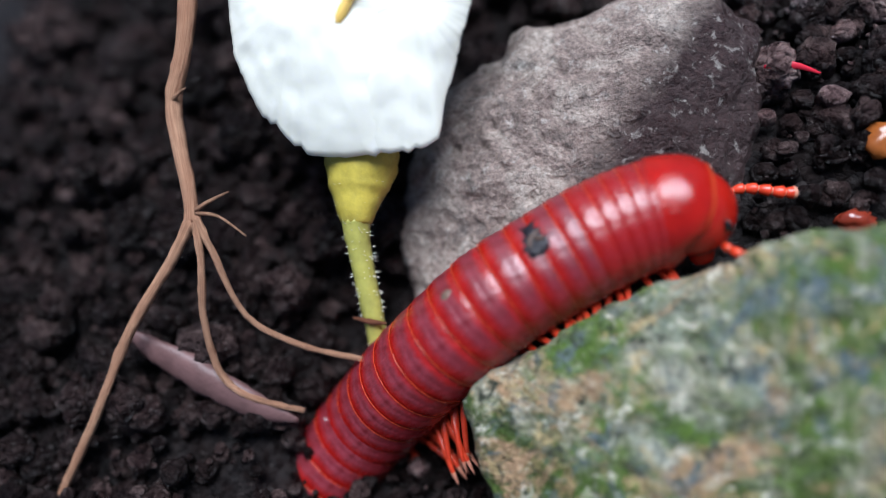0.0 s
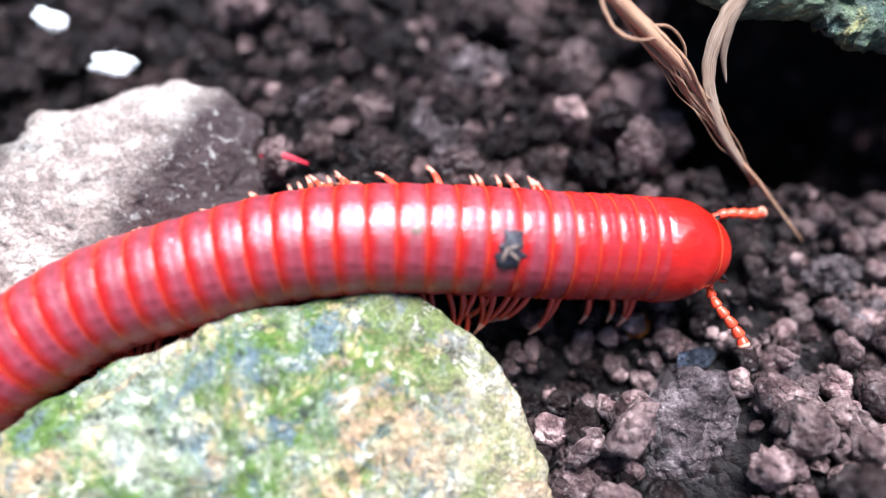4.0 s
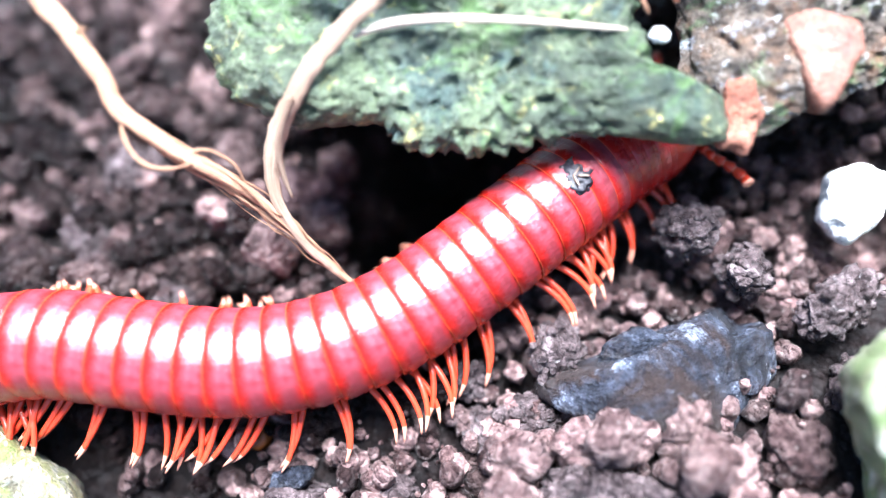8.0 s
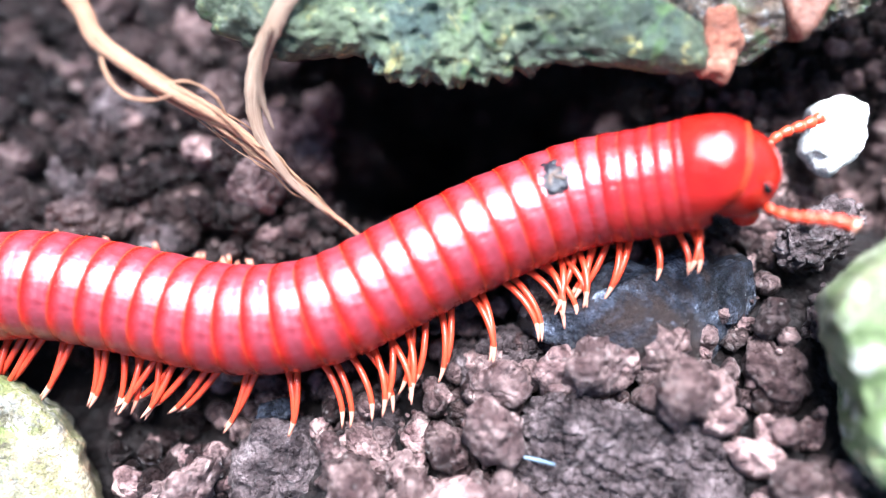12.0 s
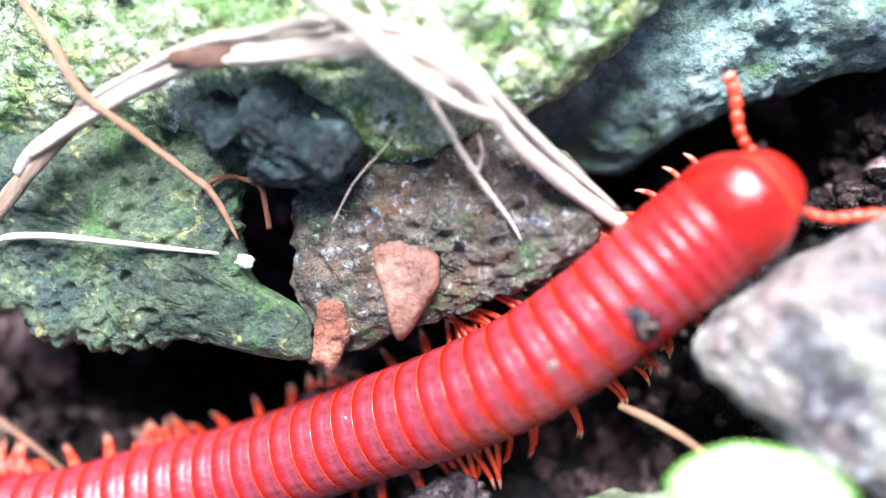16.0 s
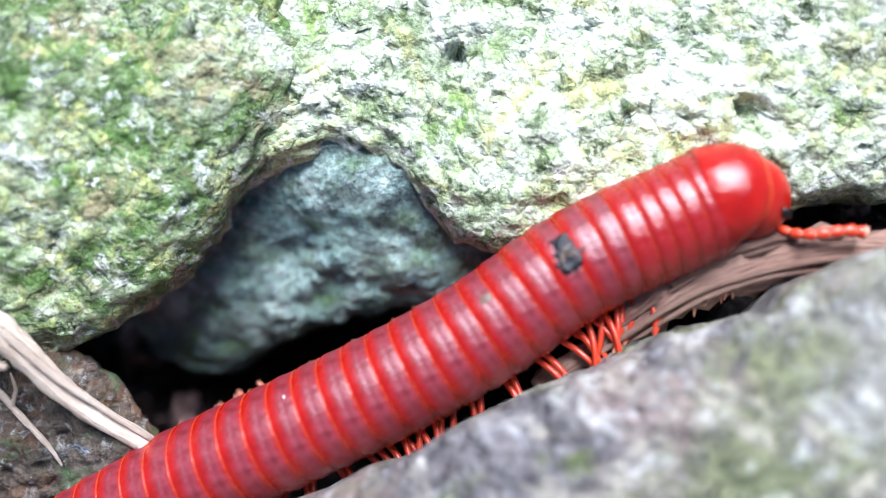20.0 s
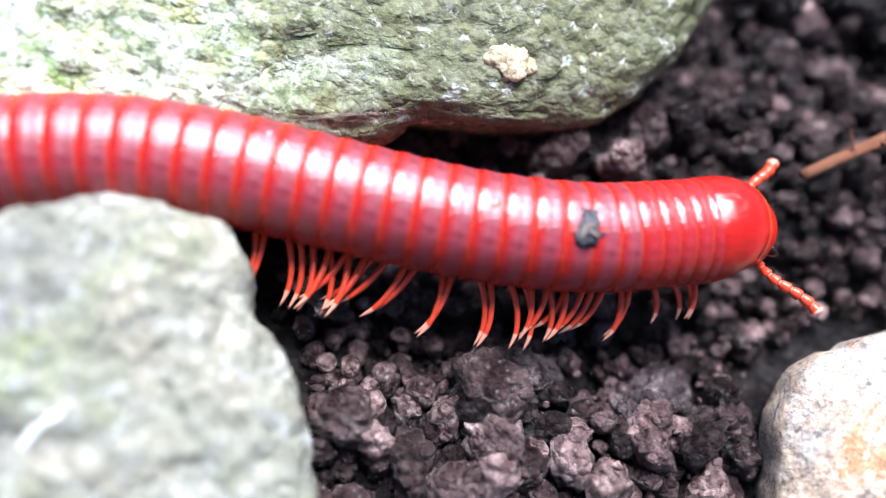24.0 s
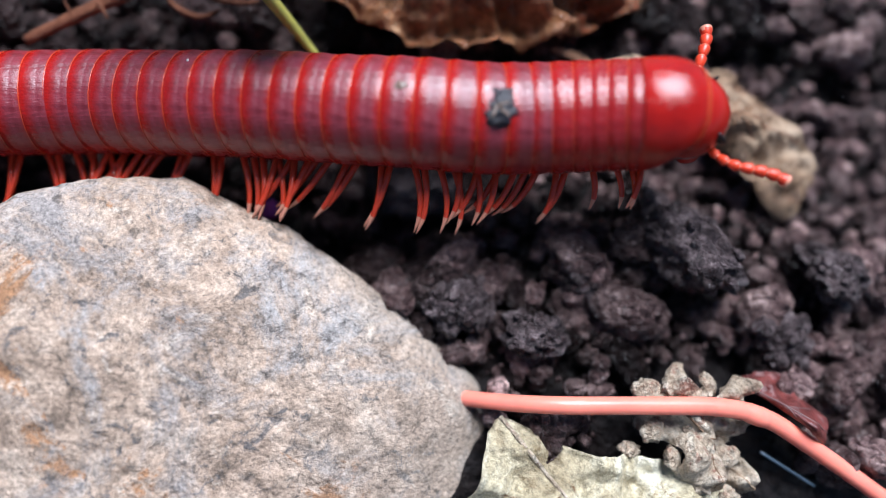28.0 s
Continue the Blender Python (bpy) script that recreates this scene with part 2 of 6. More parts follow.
MAT = {}
MAT["soil"] = soil_material("dark_wet_soil", 0.4, 0.2, 0.2)
MAT["mid_soil"] = soil_material("moist_grey_brown_soil", 1.5, 0.2, 0.25)
MAT["dry_soil"] = soil_material("dry_grey_soil", 2.5, 0.24, 0.3)
# almost black: the shade in the gaps between crumbs is put into this colour
MAT["deep_soil"] = soil_material("gap_shade_soil", 0.15, 0.35)
MAT["moss_rock"] = stone_material("mossy_lichen_stone", [(0.34, (0.03, 0.035, 0.02)), (0.45, (0.18, 0.19, 0.11)), (0.54, (0.42, 0.4, 0.28)), (0.64, (0.75, 0.68, 0.54))],
                                  [(75, 0.54, 0.62, (0.5, 0.37, 0.22)), (70, 0.5, 0.6, (0.3, 0.33, 0.26)), (48, 0.48, 0.55, (0.09, 0.15, 0.022)), (65, 0.52, 0.59, (0.06, 0.1, 0.014)), (170, 0.48, 0.58, (0.1, 0.17, 0.025)), (210, 0.52, 0.6, (0.45, 0.29, 0.16)), (120, 0.54, 0.6, (0.12, 0.16, 0.17)), (480, 0.54, 0.62, (0.14, 0.18, 0.18)), (420, 0.55, 0.64, (0.55, 0.42, 0.2)), (800, 0.54, 0.62, (0.045, 0.055, 0.035)), (640, 0.56, 0.64, (0.74, 0.7, 0.56))], 3600, 0.6, 300, 0.38, ((0.8, 0.76, 0.6), 0.25), ((17, 27, (0.46, 0.34, 0.22), 0.45),))
MAT["moss_boulder"] = stone_material("vivid_mossy_stone", [(0.32, (0.05, 0.075, 0.03)), (0.45, (0.26, 0.33, 0.16)), (0.56, (0.5, 0.55, 0.36)), (0.7, (0.8, 0.82, 0.68))],
                                     [(170, 0.47, 0.58, (0.13, 0.23, 0.055)), (260, 0.53, 0.62, (0.42, 0.36, 0.2)), (420, 0.54, 0.63, (0.56, 0.58, 0.22)), (700, 0.55, 0.62, (0.04, 0.06, 0.025)), (560, 0.56, 0.64, (0.85, 0.87, 0.8))], 2800, 0.5, 300, 0.4, ((0.92, 0.94, 0.86), 0.55), (), 2.0)
MAT["green_slab"] = stone_material("green_algae_stone", [(0.32, (0.012, 0.02, 0.014)), (0.45, (0.032, 0.044, 0.028)), (0.57, (0.08, 0.1, 0.062)), (0.7, (0.28, 0.32, 0.19))],
                                   [(95, 0.5, 0.6, (0.045, 0.068, 0.058)), (130, 0.48, 0.58, (0.115, 0.145, 0.08)), (260, 0.52, 0.62, (0.085, 0.145, 0.05)), (170, 0.57, 0.64, (0.05, 0.08, 0.075)), (600, 0.58, 0.66, (0.42, 0.38, 0.14)), (900, 0.6, 0.67, (0.03, 0.032, 0.02))], 3600, 0.5, 240, 0.28, ((0.66, 0.7, 0.48), 0.12))
MAT["gritty"] = stone_material("grey_brown_gritstone", [(0.32, (0.02, 0.016, 0.014)), (0.46, (0.065, 0.05, 0.039)), (0.58, (0.145, 0.115, 0.09)), (0.7, (0.36, 0.32, 0.27))],
                               [(230, 0.5, 0.62, (0.13, 0.07, 0.04)), (330, 0.53, 0.64, (0.09, 0.14, 0.06)), (520, 0.58, 0.66, (0.3, 0.33, 0.38))], 3400, 0.5, 420, 0.35, ((0.65, 0.65, 0.64), 0.5))
# band from x 116: olive-brown moss, darkened further to paint in the shade there
MAT["pale_wall"] = stone_material("pale_mossy_limestone", [(0.32, (0.06, 0.09, 0.035)), (0.44, (0.34, 0.4, 0.24)), (0.55, (0.62, 0.65, 0.51)), (0.68, (0.88, 0.88, 0.8))],
                                  [(130, 0.52, 0.64, (0.2, 0.3, 0.08)), (260, 0.5, 0.62, (0.46, 0.46, 0.2)), (620, 0.53, 0.61, (0.07, 0.1, 0.035)), (420, 0.55, 0.65, (0.8, 0.82, 0.76))], 2000, 0.8, 400, 0.17, ((0.9, 0.92, 0.86), 0.3), ((116, 140, (0.085, 0.08, 0.036), 0.93),), 3.0)
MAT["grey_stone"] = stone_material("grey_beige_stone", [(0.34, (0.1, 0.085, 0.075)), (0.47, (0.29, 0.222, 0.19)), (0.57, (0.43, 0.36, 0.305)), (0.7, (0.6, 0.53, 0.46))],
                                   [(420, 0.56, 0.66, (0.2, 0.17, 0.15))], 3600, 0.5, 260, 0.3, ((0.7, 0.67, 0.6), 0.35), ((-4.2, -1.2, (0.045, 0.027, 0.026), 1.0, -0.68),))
MAT["purple_stone"] = stone_material("grey_violet_stone", [(0.32, (0.035, 0.03, 0.034)), (0.46, (0.11, 0.098, 0.103)), (0.57, (0.21, 0.19, 0.197)), (0.7, (0.42, 0.4, 0.4))],
                                     [(60, 0.5, 0.58, (0.21, 0.22, 0.12)), (70, 0.54, 0.61, (0.5, 0.45, 0.37)), (110, 0.5, 0.6, (0.27, 0.2, 0.18)), (130, 0.55, 0.63, (0.6, 0.58, 0.55)), (190, 0.55, 0.63, (0.07, 0.06, 0.068)), (150, 0.57, 0.65, (0.17, 0.2, 0.07))], 2600, 0.5, 330, 0.4, ((0.85, 0.85, 0.86), 0.4), ((113, 127, (0.42, 0.41, 0.28), 0.45),), 1.5)
# band from x 184: the dimmer light on the right end, mixed into the colour
MAT["pale_rock"] = stone_material("pale_river_stone", [(0.33, (0.15, 0.11, 0.08)), (0.46, (0.38, 0.275, 0.2)), (0.57, (0.51, 0.385, 0.29)), (0.7, (0.64, 0.51, 0.4))],
                                  [(130, 0.52, 0.64, (0.36, 0.33, 0.31)), (150, 0.57, 0.61, (0.38, 0.2, 0.1)), (520, 0.56, 0.62, (0.15, 0.13, 0.12)), (480, 0.57, 0.66, (0.6, 0.5, 0.4)), (90, 0.54, 0.64, (0.33, 0.29, 0.265))], 3600, 0.75, 330, 0.15, ((0.05, 0.042, 0.036), 0.7), ((184, 200, (0.27, 0.24, 0.2), 0.6),))
MAT["blue_stone"] = stone_material("blue_green_stone", [(0.32, (0.035, 0.065, 0.075)), (0.46, (0.15, 0.225, 0.21)), (0.58, (0.31, 0.4, 0.37)), (0.7, (0.55, 0.63, 0.58))],
                                   [(110, 0.5, 0.62, (0.15, 0.2, 0.13)), (300, 0.52, 0.64, (0.1, 0.17, 0.08)), (150, 0.56, 0.64, (0.05, 0.075, 0.085))], 2600, 0.5, 240, 0.3)
MAT["slate"] = stone_material("dark_blue_slate", [(0.34, (0.005, 0.005, 0.007)), (0.47, (0.018, 0.02, 0.027)), (0.57, (0.055, 0.062, 0.085)), (0.68, (0.4, 0.45, 0.55))], [(160, 0.48, 0.58, (0.028, 0.02, 0.018))], 3000, 0.14, 420, 0.5)
MAT["green_slate"] = stone_material("dark_green_slate", [(0.34, (0.006, 0.008, 0.01)), (0.47, (0.02, 0.03, 0.032)), (0.58, (0.055, 0.08, 0.08)), (0.7, (0.22, 0.29, 0.28))], [(260, 0.6, 0.68, (0.05, 0.11, 0.02))], 3200, 0.2, 420, 0.5)
MAT["clod"] = stone_material("brown_clod", [(0.34, (0.012, 0.008, 0.009)), (0.46, (0.055, 0.04, 0.04)), (0.57, (0.135, 0.1, 0.1)), (0.7, (0.36, 0.29, 0.285))], [], 3600, 0.3, 600, 0.5, None, (), 2.5)
MAT["orange_stone"] = stone_material("orange_brick_grit", [(0.34, (0.13, 0.045, 0.028)), (0.5, (0.24, 0.085, 0.05)), (0.66, (0.38, 0.18, 0.12))], [(500, 0.55, 0.64, (0.13, 0.075, 0.06))], 3400, 0.6, 380, 0.3)
MAT["wedge_stone"] = stone_material("brown_terracotta", [(0.34, (0.11, 0.05, 0.033)), (0.5, (0.17, 0.072, 0.048)), (0.66, (0.29, 0.15, 0.105))], [(300, 0.55, 0.64, (0.1, 0.06, 0.05))], 3400, 0.5, 300, 0.12)
MAT["white_grit"] = stone_material("white_grit", [(0.34, (0.62, 0.6, 0.57)), (0.6, (0.82, 0.81, 0.78))], [], 4000, 0.8, 500, 0.1)
MAT["tan_grit"] = stone_material("tan_grit", [(0.34, (0.28, 0.2, 0.11)), (0.6, (0.5, 0.42, 0.27))], [], 4000, 0.6, 500, 0.12)
MAT["shell"] = shell_material("red_mauve_shell", 0.8, 0.2)
MAT["shell_front"] = shell_material("red_shell", 0.3, 0.18)
MAT["hood"] = shell_material("scarlet_shell", 0.0, 0.16)
MAT["rim"] = plain("orange_shell_edge", (0.5, 0.052, 0.013), 0.3, 0.35)
MAT["face"] = plain("red_face_plate", (0.33, 0.009, 0.004), 0.22, 0.2, 500)
MAT["leg"] = plain("orange_red_leg", (0.56, 0.046, 0.015), 0.3, 0.3, 800, 0.03, 0.2)
MAT["claw"] = plain("pale_leg_tip", (0.62, 0.26, 0.17), 0.4, 0.2, 800)
MAT["eye"] = plain("dark_eye", (0.012, 0.008, 0.008), 0.25, 0.2)
MAT["scab"] = plain("dark_scab", (0.014, 0.012, 0.017), 0.35, 0.6, 2000, 0.2)
MAT["scab_pale"] = plain("pale_scab_flake", (0.17, 0.11, 0.08), 0.4, 0.4, 1500)
MAT["petal"] = plain("white_petal", (0.92, 0.92, 0.74), 0.5, 0.05, 200, 0.05, 0.3)
MAT["petal_stripe"] = plain("yellow_petal_stripe", (0.75, 0.5, 0.12), 0.55, 0.2)
MAT["calyx"] = plain("yellow_green_calyx", (0.56, 0.46, 0.07), 0.45, 0.45, 350, 0.1, 0.25)
MAT["flower_stem"] = plain("yellow_green_stem", (0.46, 0.44, 0.1), 0.45, 0.3, 500, 0.1, 0.2)
MAT["root"] = fibre_material("tan_root", (0.3, 0.13, 0.07), (0.68, 0.42, 0.26))
MAT["straw"] = fibre_material("dry_straw", (0.6, 0.43, 0.32), (0.93, 0.84, 0.72))
MAT["brown_grass"] = fibre_material("brown_grass", (0.22, 0.125, 0.075), (0.62, 0.46, 0.34))
MAT["brown_stem"] = fibre_material("red_brown_stem", (0.12, 0.04, 0.02), (0.34, 0.13, 0.06))
MAT["pink_stem"] = plain("salmon_pink_stem", (0.86, 0.24, 0.17), 0.3, 0.15, 300, 0.05, 0.2)
MAT["green_leaf"] = plain("pale_green_leaf", (0.45, 0.62, 0.28), 0.4, 0.15, 200, 0.05, 0.3)
MAT["leaf_rim"] = plain("bright_green_leaf_edge", (0.25, 0.5, 0.06), 0.4, 0.15)
MAT["brown_leaf"] = stone_material("brown_dead_leaf", [(0.34, (0.05, 0.016, 0.008)), (0.46, (0.19, 0.075, 0.03)), (0.56, (0.36, 0.17, 0.075)), (0.7, (0.62, 0.42, 0.25))], [(140, 0.55, 0.6, (0.26, 0.07, 0.025))], 2200, 0.4, 130, 0.3)
MAT["tan_leaf"] = stone_material("tan_dead_leaf", [(0.34, (0.08, 0.045, 0.025)), (0.48, (0.25, 0.155, 0.09)), (0.6, (0.42, 0.3, 0.2)), (0.72, (0.6, 0.48, 0.36))], [(120, 0.55, 0.62, (0.14, 0.07, 0.04))], 2600, 0.5, 200, 0.25)
MAT["pale_litter"] = stone_material("pale_leaf_litter", [(0.34, (0.22, 0.165, 0.09)), (0.48, (0.5, 0.43, 0.28)), (0.6, (0.74, 0.69, 0.52))], [(220, 0.58, 0.63, (0.16, 0.09, 0.04))], 2600, 0.45, 180, 0.25)
MAT["pod"] = plain("mauve_dry_pod", (0.14, 0.075, 0.07), 0.5, 0.4, 300, 0.2)
MAT["red_petal"] = plain("crimson_petal", (0.5, 0.015, 0.035), 0.4, 0.2)
MAT["purple_petal"] = plain("magenta_petal", (0.36, 0.06, 0.34), 0.5, 0.2)
MAT["red_scrap"] = plain("dark_red_dead_leaf", (0.14, 0.035, 0.03), 0.35, 0.7, 700, 0.5)
MAT["ruby"] = plain("dark_red_resin_bit", (0.2, 0.03, 0.015), 0.2, 0.3)
MAT["amber"] = plain("amber_resin_bit", (0.3, 0.09, 0.018), 0.25, 0.3)

MAT["flaky_litter"] = stone_material("flaky_tan_litter", [(0.34, (0.25, 0.17, 0.11)), (0.47, (0.5, 0.4, 0.29)), (0.6, (0.72, 0.63, 0.5))], [(500, 0.54, 0.6, (0.3, 0.16, 0.11))], 2600, 0.6, 420, 0.5)
MAT["hollow"] = plain("dark_brown_hollow", (0.09, 0.04, 0.022), 0.8, 0.5, 900, 0.2)
MAT["yellow_leaf"] = plain("yellow_green_leaf", (0.62, 0.64, 0.27), 0.4, 0.25, 200, 0.08, 0.3)
MAT["bark"] = fibre_material("fibrous_bark", (0.17, 0.08, 0.06), (0.56, 0.36, 0.27), 0.6)
MAT["bead"] = plain("dark_red_bead", (0.035, 0.008, 0.008), 0.12, 0.3)
MAT["cream_leaf"] = stone_material("cream_leaf_edge", [(0.34, (0.3, 0.19, 0.07)), (0.46, (0.66, 0.5, 0.24)), (0.6, (0.86, 0.76, 0.48))], [(200, 0.56, 0.62, (0.34, 0.17, 0.06))], 2000, 0.75, 140, 0.12)
MAT["olive_rock"] = stone_material("olive_mossy_stone", [(0.32, (0.07, 0.075, 0.035)), (0.45, (0.24, 0.27, 0.15)), (0.56, (0.4, 0.42, 0.28)), (0.7, (0.62, 0.6, 0.46))], [(65, 0.5, 0.6, (0.15, 0.21, 0.075)), (90, 0.55, 0.62, (0.5, 0.34, 0.2)), (320, 0.53, 0.63, (0.68, 0.66, 0.56)), (600, 0.55, 0.62, (0.06, 0.07, 0.035))], 3200, 0.6, 300, 0.35)
MAT["thread"] = plain("blue_grey_thread", (0.1, 0.14, 0.18), 0.4, 0.2)


# ---- mesh helpers ----
def mesh_of(name, verts, faces, mats, smooth_faces=True, uvs=None, slots=None):
    me = bpy.data.meshes.new(name)
    me.from_pydata([tuple(v) for v in verts], [], faces)
    for m in mats:
        me.materials.append(m)
    if smooth_faces:
        me.polygons.foreach_set("use_smooth", [True] * len(me.polygons))
    if slots:
        me.polygons.foreach_set("material_index", slots)
    if uvs:
        layer = me.uv_layers.new(name="uv")
        for loop in me.loops:
            layer.data[loop.index].uv = uvs[loop.vertex_index]
    me.update()
    return me


def part(name, me, parent, label=""):
    ob = new(name, me)
    ob.parent = parent
    return tagged(ob, label)


def outline_radius(points, centre, count):
    """Distance from centre to a closed outline at even angles, its corners eased."""
    pts = [Vector((p[0] - centre[0], p[1] - centre[1])) for p in points]
    radii = []
    for k in range(count):
        a = 2 * math.pi * k / count
        d = Vector((math.cos(a), math.sin(a)))
        best = 0.0
        for p, q in zip(pts, pts[1:] + pts[:1]):
            e = q - p
            den = d.x * e.y - d.y * e.x
            if abs(den) < 1e-9:
                continue
            r = (p.x * e.y - p.y * e.x) / den
            s = (p.x * d.y - p.y * d.x) / den
            if r > 0 and -1e-6 <= s <= 1 + 1e-6:
                best = max(best, r)
        radii.append(best)
    for _ in range(2):
        radii = [(radii[k - 1] + 2 * radii[k] + radii[(k + 1) % count]) / 4 for k in range(count)]
    return radii


def fbm(p, scale, octaves=4):
    return noise.fractal(p * scale, 0.9, 2.1, octaves)


OUTLINES = []


def rock(name, outline, centre, w, out, back, mat, label, category="rock", rough=0.5, pitted=0.25, tilt=(0, 0), around=260, rings=60, flat=2.6, seed=0.0, dents=(), ragged=0.0):
    """A stone with that outline on the bank: it swells out of the bank by out and reaches back behind it by back, in millimetres."""
    OUTLINES.append(outline)
    radii = [q + ragged * (noise.noise((k * 0.24, seed, 1.0)) + 0.7 * noise.noise((k * 0.6, seed, 4.0))) for k, q in enumerate(outline_radius(outline, centre, around))]
    verts, faces = [], []

    def place(k, s, front):
        a = 2 * math.pi * k / around
        u, v = centre[0] + radii[k] * s * math.cos(a), centre[1] + radii[k] * s * math.sin(a)
        dome = max(0.0, 1 - s ** flat) ** 0.5
        z = w + (out if front else -back) * dome + tilt[0] * (u - centre[0]) + tilt[1] * (v - centre[1])
        p = Vector((u, v, z))
        q = p + Vector((seed, seed * 1.7, seed * 0.3))
        n = Vector((math.cos(a) * s, math.sin(a) * s, (1 if front else -1) * (0.25 + dome))).normalized()
        d = rough * 1.3 * fbm(q, 0.16, 3) + rough * 0.6 * fbm(q, 0.55, 4)
        d -= pitted * max(0.0, noise.noise(q * 1.1) - 0.15) * 2.0
        d += pitted * 0.5 * fbm(q, 1.5, 2)
        for du, dv, dr, deep in dents:
            d -= deep * math.exp(-((u - du) ** 2 + (v - dv) ** 2) / dr ** 2)
        return bank(*(p + n * d))

    levels = [1 - (1 - i / rings) ** 1.45 for i in range(1, rings + 1)]
    verts.append(place(0, 0.0, True))
    for s in levels:
        verts += [place(k, s, True) for k in range(around)]
    low = levels[::-4][1:]
    for s in low:
        verts += [place(k, s, False) for k in range(around)]
    verts.append(place(0, 0.0, False))
    rows = len(levels) + len(low)
    faces += [(0, 1 + k, 1 + (k + 1) % around) for k in range(around)]
    for r in range(rows - 1):
        a, b = 1 + r * around, 1 + (r + 1) * around
        faces += [(a + k, b + k, b + (k + 1) % around, a + (k + 1) % around) for k in range(around)]
    end, last = len(verts) - 1, 1 + (rows - 1) * around
    faces += [(last + (k + 1) % around, last + k, end) for k in range(around)]
    ob = new(name, mesh_of(name, verts, faces, [mat]))
    return tagged(ob, label, category)


def tube_mesh(name, points, radii, mats, sides=10, knobbly=0.0, flatten=1.0, seed=0.0, per=6, caps=True):
    """A tube through points (Vectors, metres) with radii in millimetres, smooth between them."""
    pts, rad = [], []
    n = len(points)
    for i in range(n - 1):
        p0, p1, p2, p3 = points[max(0, i - 1)], points[i], points[i + 1], points[min(n - 1, i + 2)]
        for k in range(per if i < n - 2 else per + 1):
            x = k / per
            pts.append(0.5 * ((2 * p1) + (p2 - p0) * x + (2 * p0 - 5 * p1 + 4 * p2 - p3) * x * x + (3 * p1 - p0 - 3 * p2 + p3) * x ** 3))
            rad.append((radii[i] + (radii[i + 1] - radii[i]) * x) * MM)
    verts, faces, uvs = [], [], []
    side = None
    run = 0.0
    for i, p in enumerate(pts):
        d = (pts[min(i + 1, len(pts) - 1)] - pts[max(i - 1, 0)]).normalized()
        if side is None:
            side = d.orthogonal().normalized()
        side = (side - d * side.dot(d)).normalized()
        up = d.cross(side)
        if i:
            run += (p - pts[i - 1]).length
        for k in range(sides):
            a = 2 * math.pi * k / sides
            q = p * 1000 + Vector((seed, k * 0.7 * knobbly, 0))
            r = rad[i] * (1 + knobbly * noise.noise(q * 1.3) + 0.5 * knobbly * noise.noise(q * 3.1 + Vector((0, k, 0))))
            verts.append(p + side * math.cos(a) * r + up * math.sin(a) * r * flatten)
            uvs.append((k / sides, run * 100))
    for i in range(len(pts) - 1):
        a, b = i * sides, (i + 1) * sides
        faces += [(a + k, a + (k + 1) % sides, b + (k + 1) % sides, b + k) for k in range(sides)]
    if caps:
        faces.append(tuple(range(sides))[::-1])
        faces.append(tuple(range((len(pts) - 1) * sides, len(pts) * sides)))
    return mesh_of(name, verts, faces, mats, uvs=uvs)


def strand(name, uvw, radii, mat, label, category, parent=None, **shape):
    me = tube_mesh(name, [bank(*p) for p in uvw], radii, [mat], **shape)
    if parent:
        return part(name, me, parent, label)
    return tagged(new(name, me), label, category)


def sheet_mesh(name, outline, centre, w, mats, bulge=1.0, thick=0.12, wavy=0.5, tilt=(0, 0), seed=0.0, around=72, rings=12, ragged=0.0):
    """A thin curved leaf or petal with that outline on the bank."""
    radii = outline_radius(outline, centre, around)
    radii = [r * (1 + ragged * (noise.noise((k * 0.31, seed, 2.0)) + 0.7 * noise.noise((k * 0.83, seed, 5.0)))) for k, r in enumerate(radii)]
    verts, faces = [], []
    for side in (1, -1):
        for r in range(rings + 1):
            s = r / rings
            for k in range(around):
                a = 2 * math.pi * k / around
                u, v = centre[0] + radii[k] * s * math.cos(a), centre[1] + radii[k] * s * math.sin(a)
                q = Vector((u * 0.35 + seed, v * 0.35, seed))
                z = w + bulge * (1 - s * s) + wavy * noise.noise(q) + 0.35 * wavy * noise.noise(q * 3.3) + tilt[0] * (u - centre[0]) + tilt[1] * (v - centre[1])
                verts.append(bank(u, v, z + side * thick * 0.5 * (1 - 0.7 * s ** 4)))
    count = (rings + 1) * around
    for top in (True, False):
        o = 0 if top else count
        for r in range(rings):
            a, b = o + r * around, o + (r + 1) * around
            for k in range(around):
                f = (a + k, b + k, b + (k + 1) % around, a + (k + 1) % around)
                faces.append(f if top else f[::-1])
    a, b = rings * around, count + rings * around
    faces += [(a + k, b + k, b + (k + 1) % around, a + (k + 1) % around) for k in range(around)]
    return mesh_of(name, verts, faces, mats)


# ---- ground ----
def build_ground():
    xs = [-2000, -900, -400, -200, -120] + [-80 + 1.6 * i for i in range(226)] + [290, 340, 420, 600, 1100, 2200]
    ys = [-2000, -900, -400, -200, -110] + [-70 + 1.6 * i for i in range(120)] + [130, 160, 240, 400, 900, 2000]
    def level(x, y):
        far = smooth((math.hypot(x - 90, y - 20) - 190) / 500)
        return (soil_height(x, y) - 0.7) * (1 - far) - 2.0 * far
    verts = [(x * MM, y * MM, level(x, y) * MM) for y in ys for x in xs]
    n = len(xs)
    faces = [(j * n + i, j * n + i + 1, (j + 1) * n + i + 1, (j + 1) * n + i) for j in range(len(ys) - 1) for i in range(n - 1)]
    tagged(new("ground", mesh_of("ground", verts, faces, [MAT["deep_soil"]])), "moist garden soil under the crumbs, blackened as shade in the gaps", "soil", kind="structure")


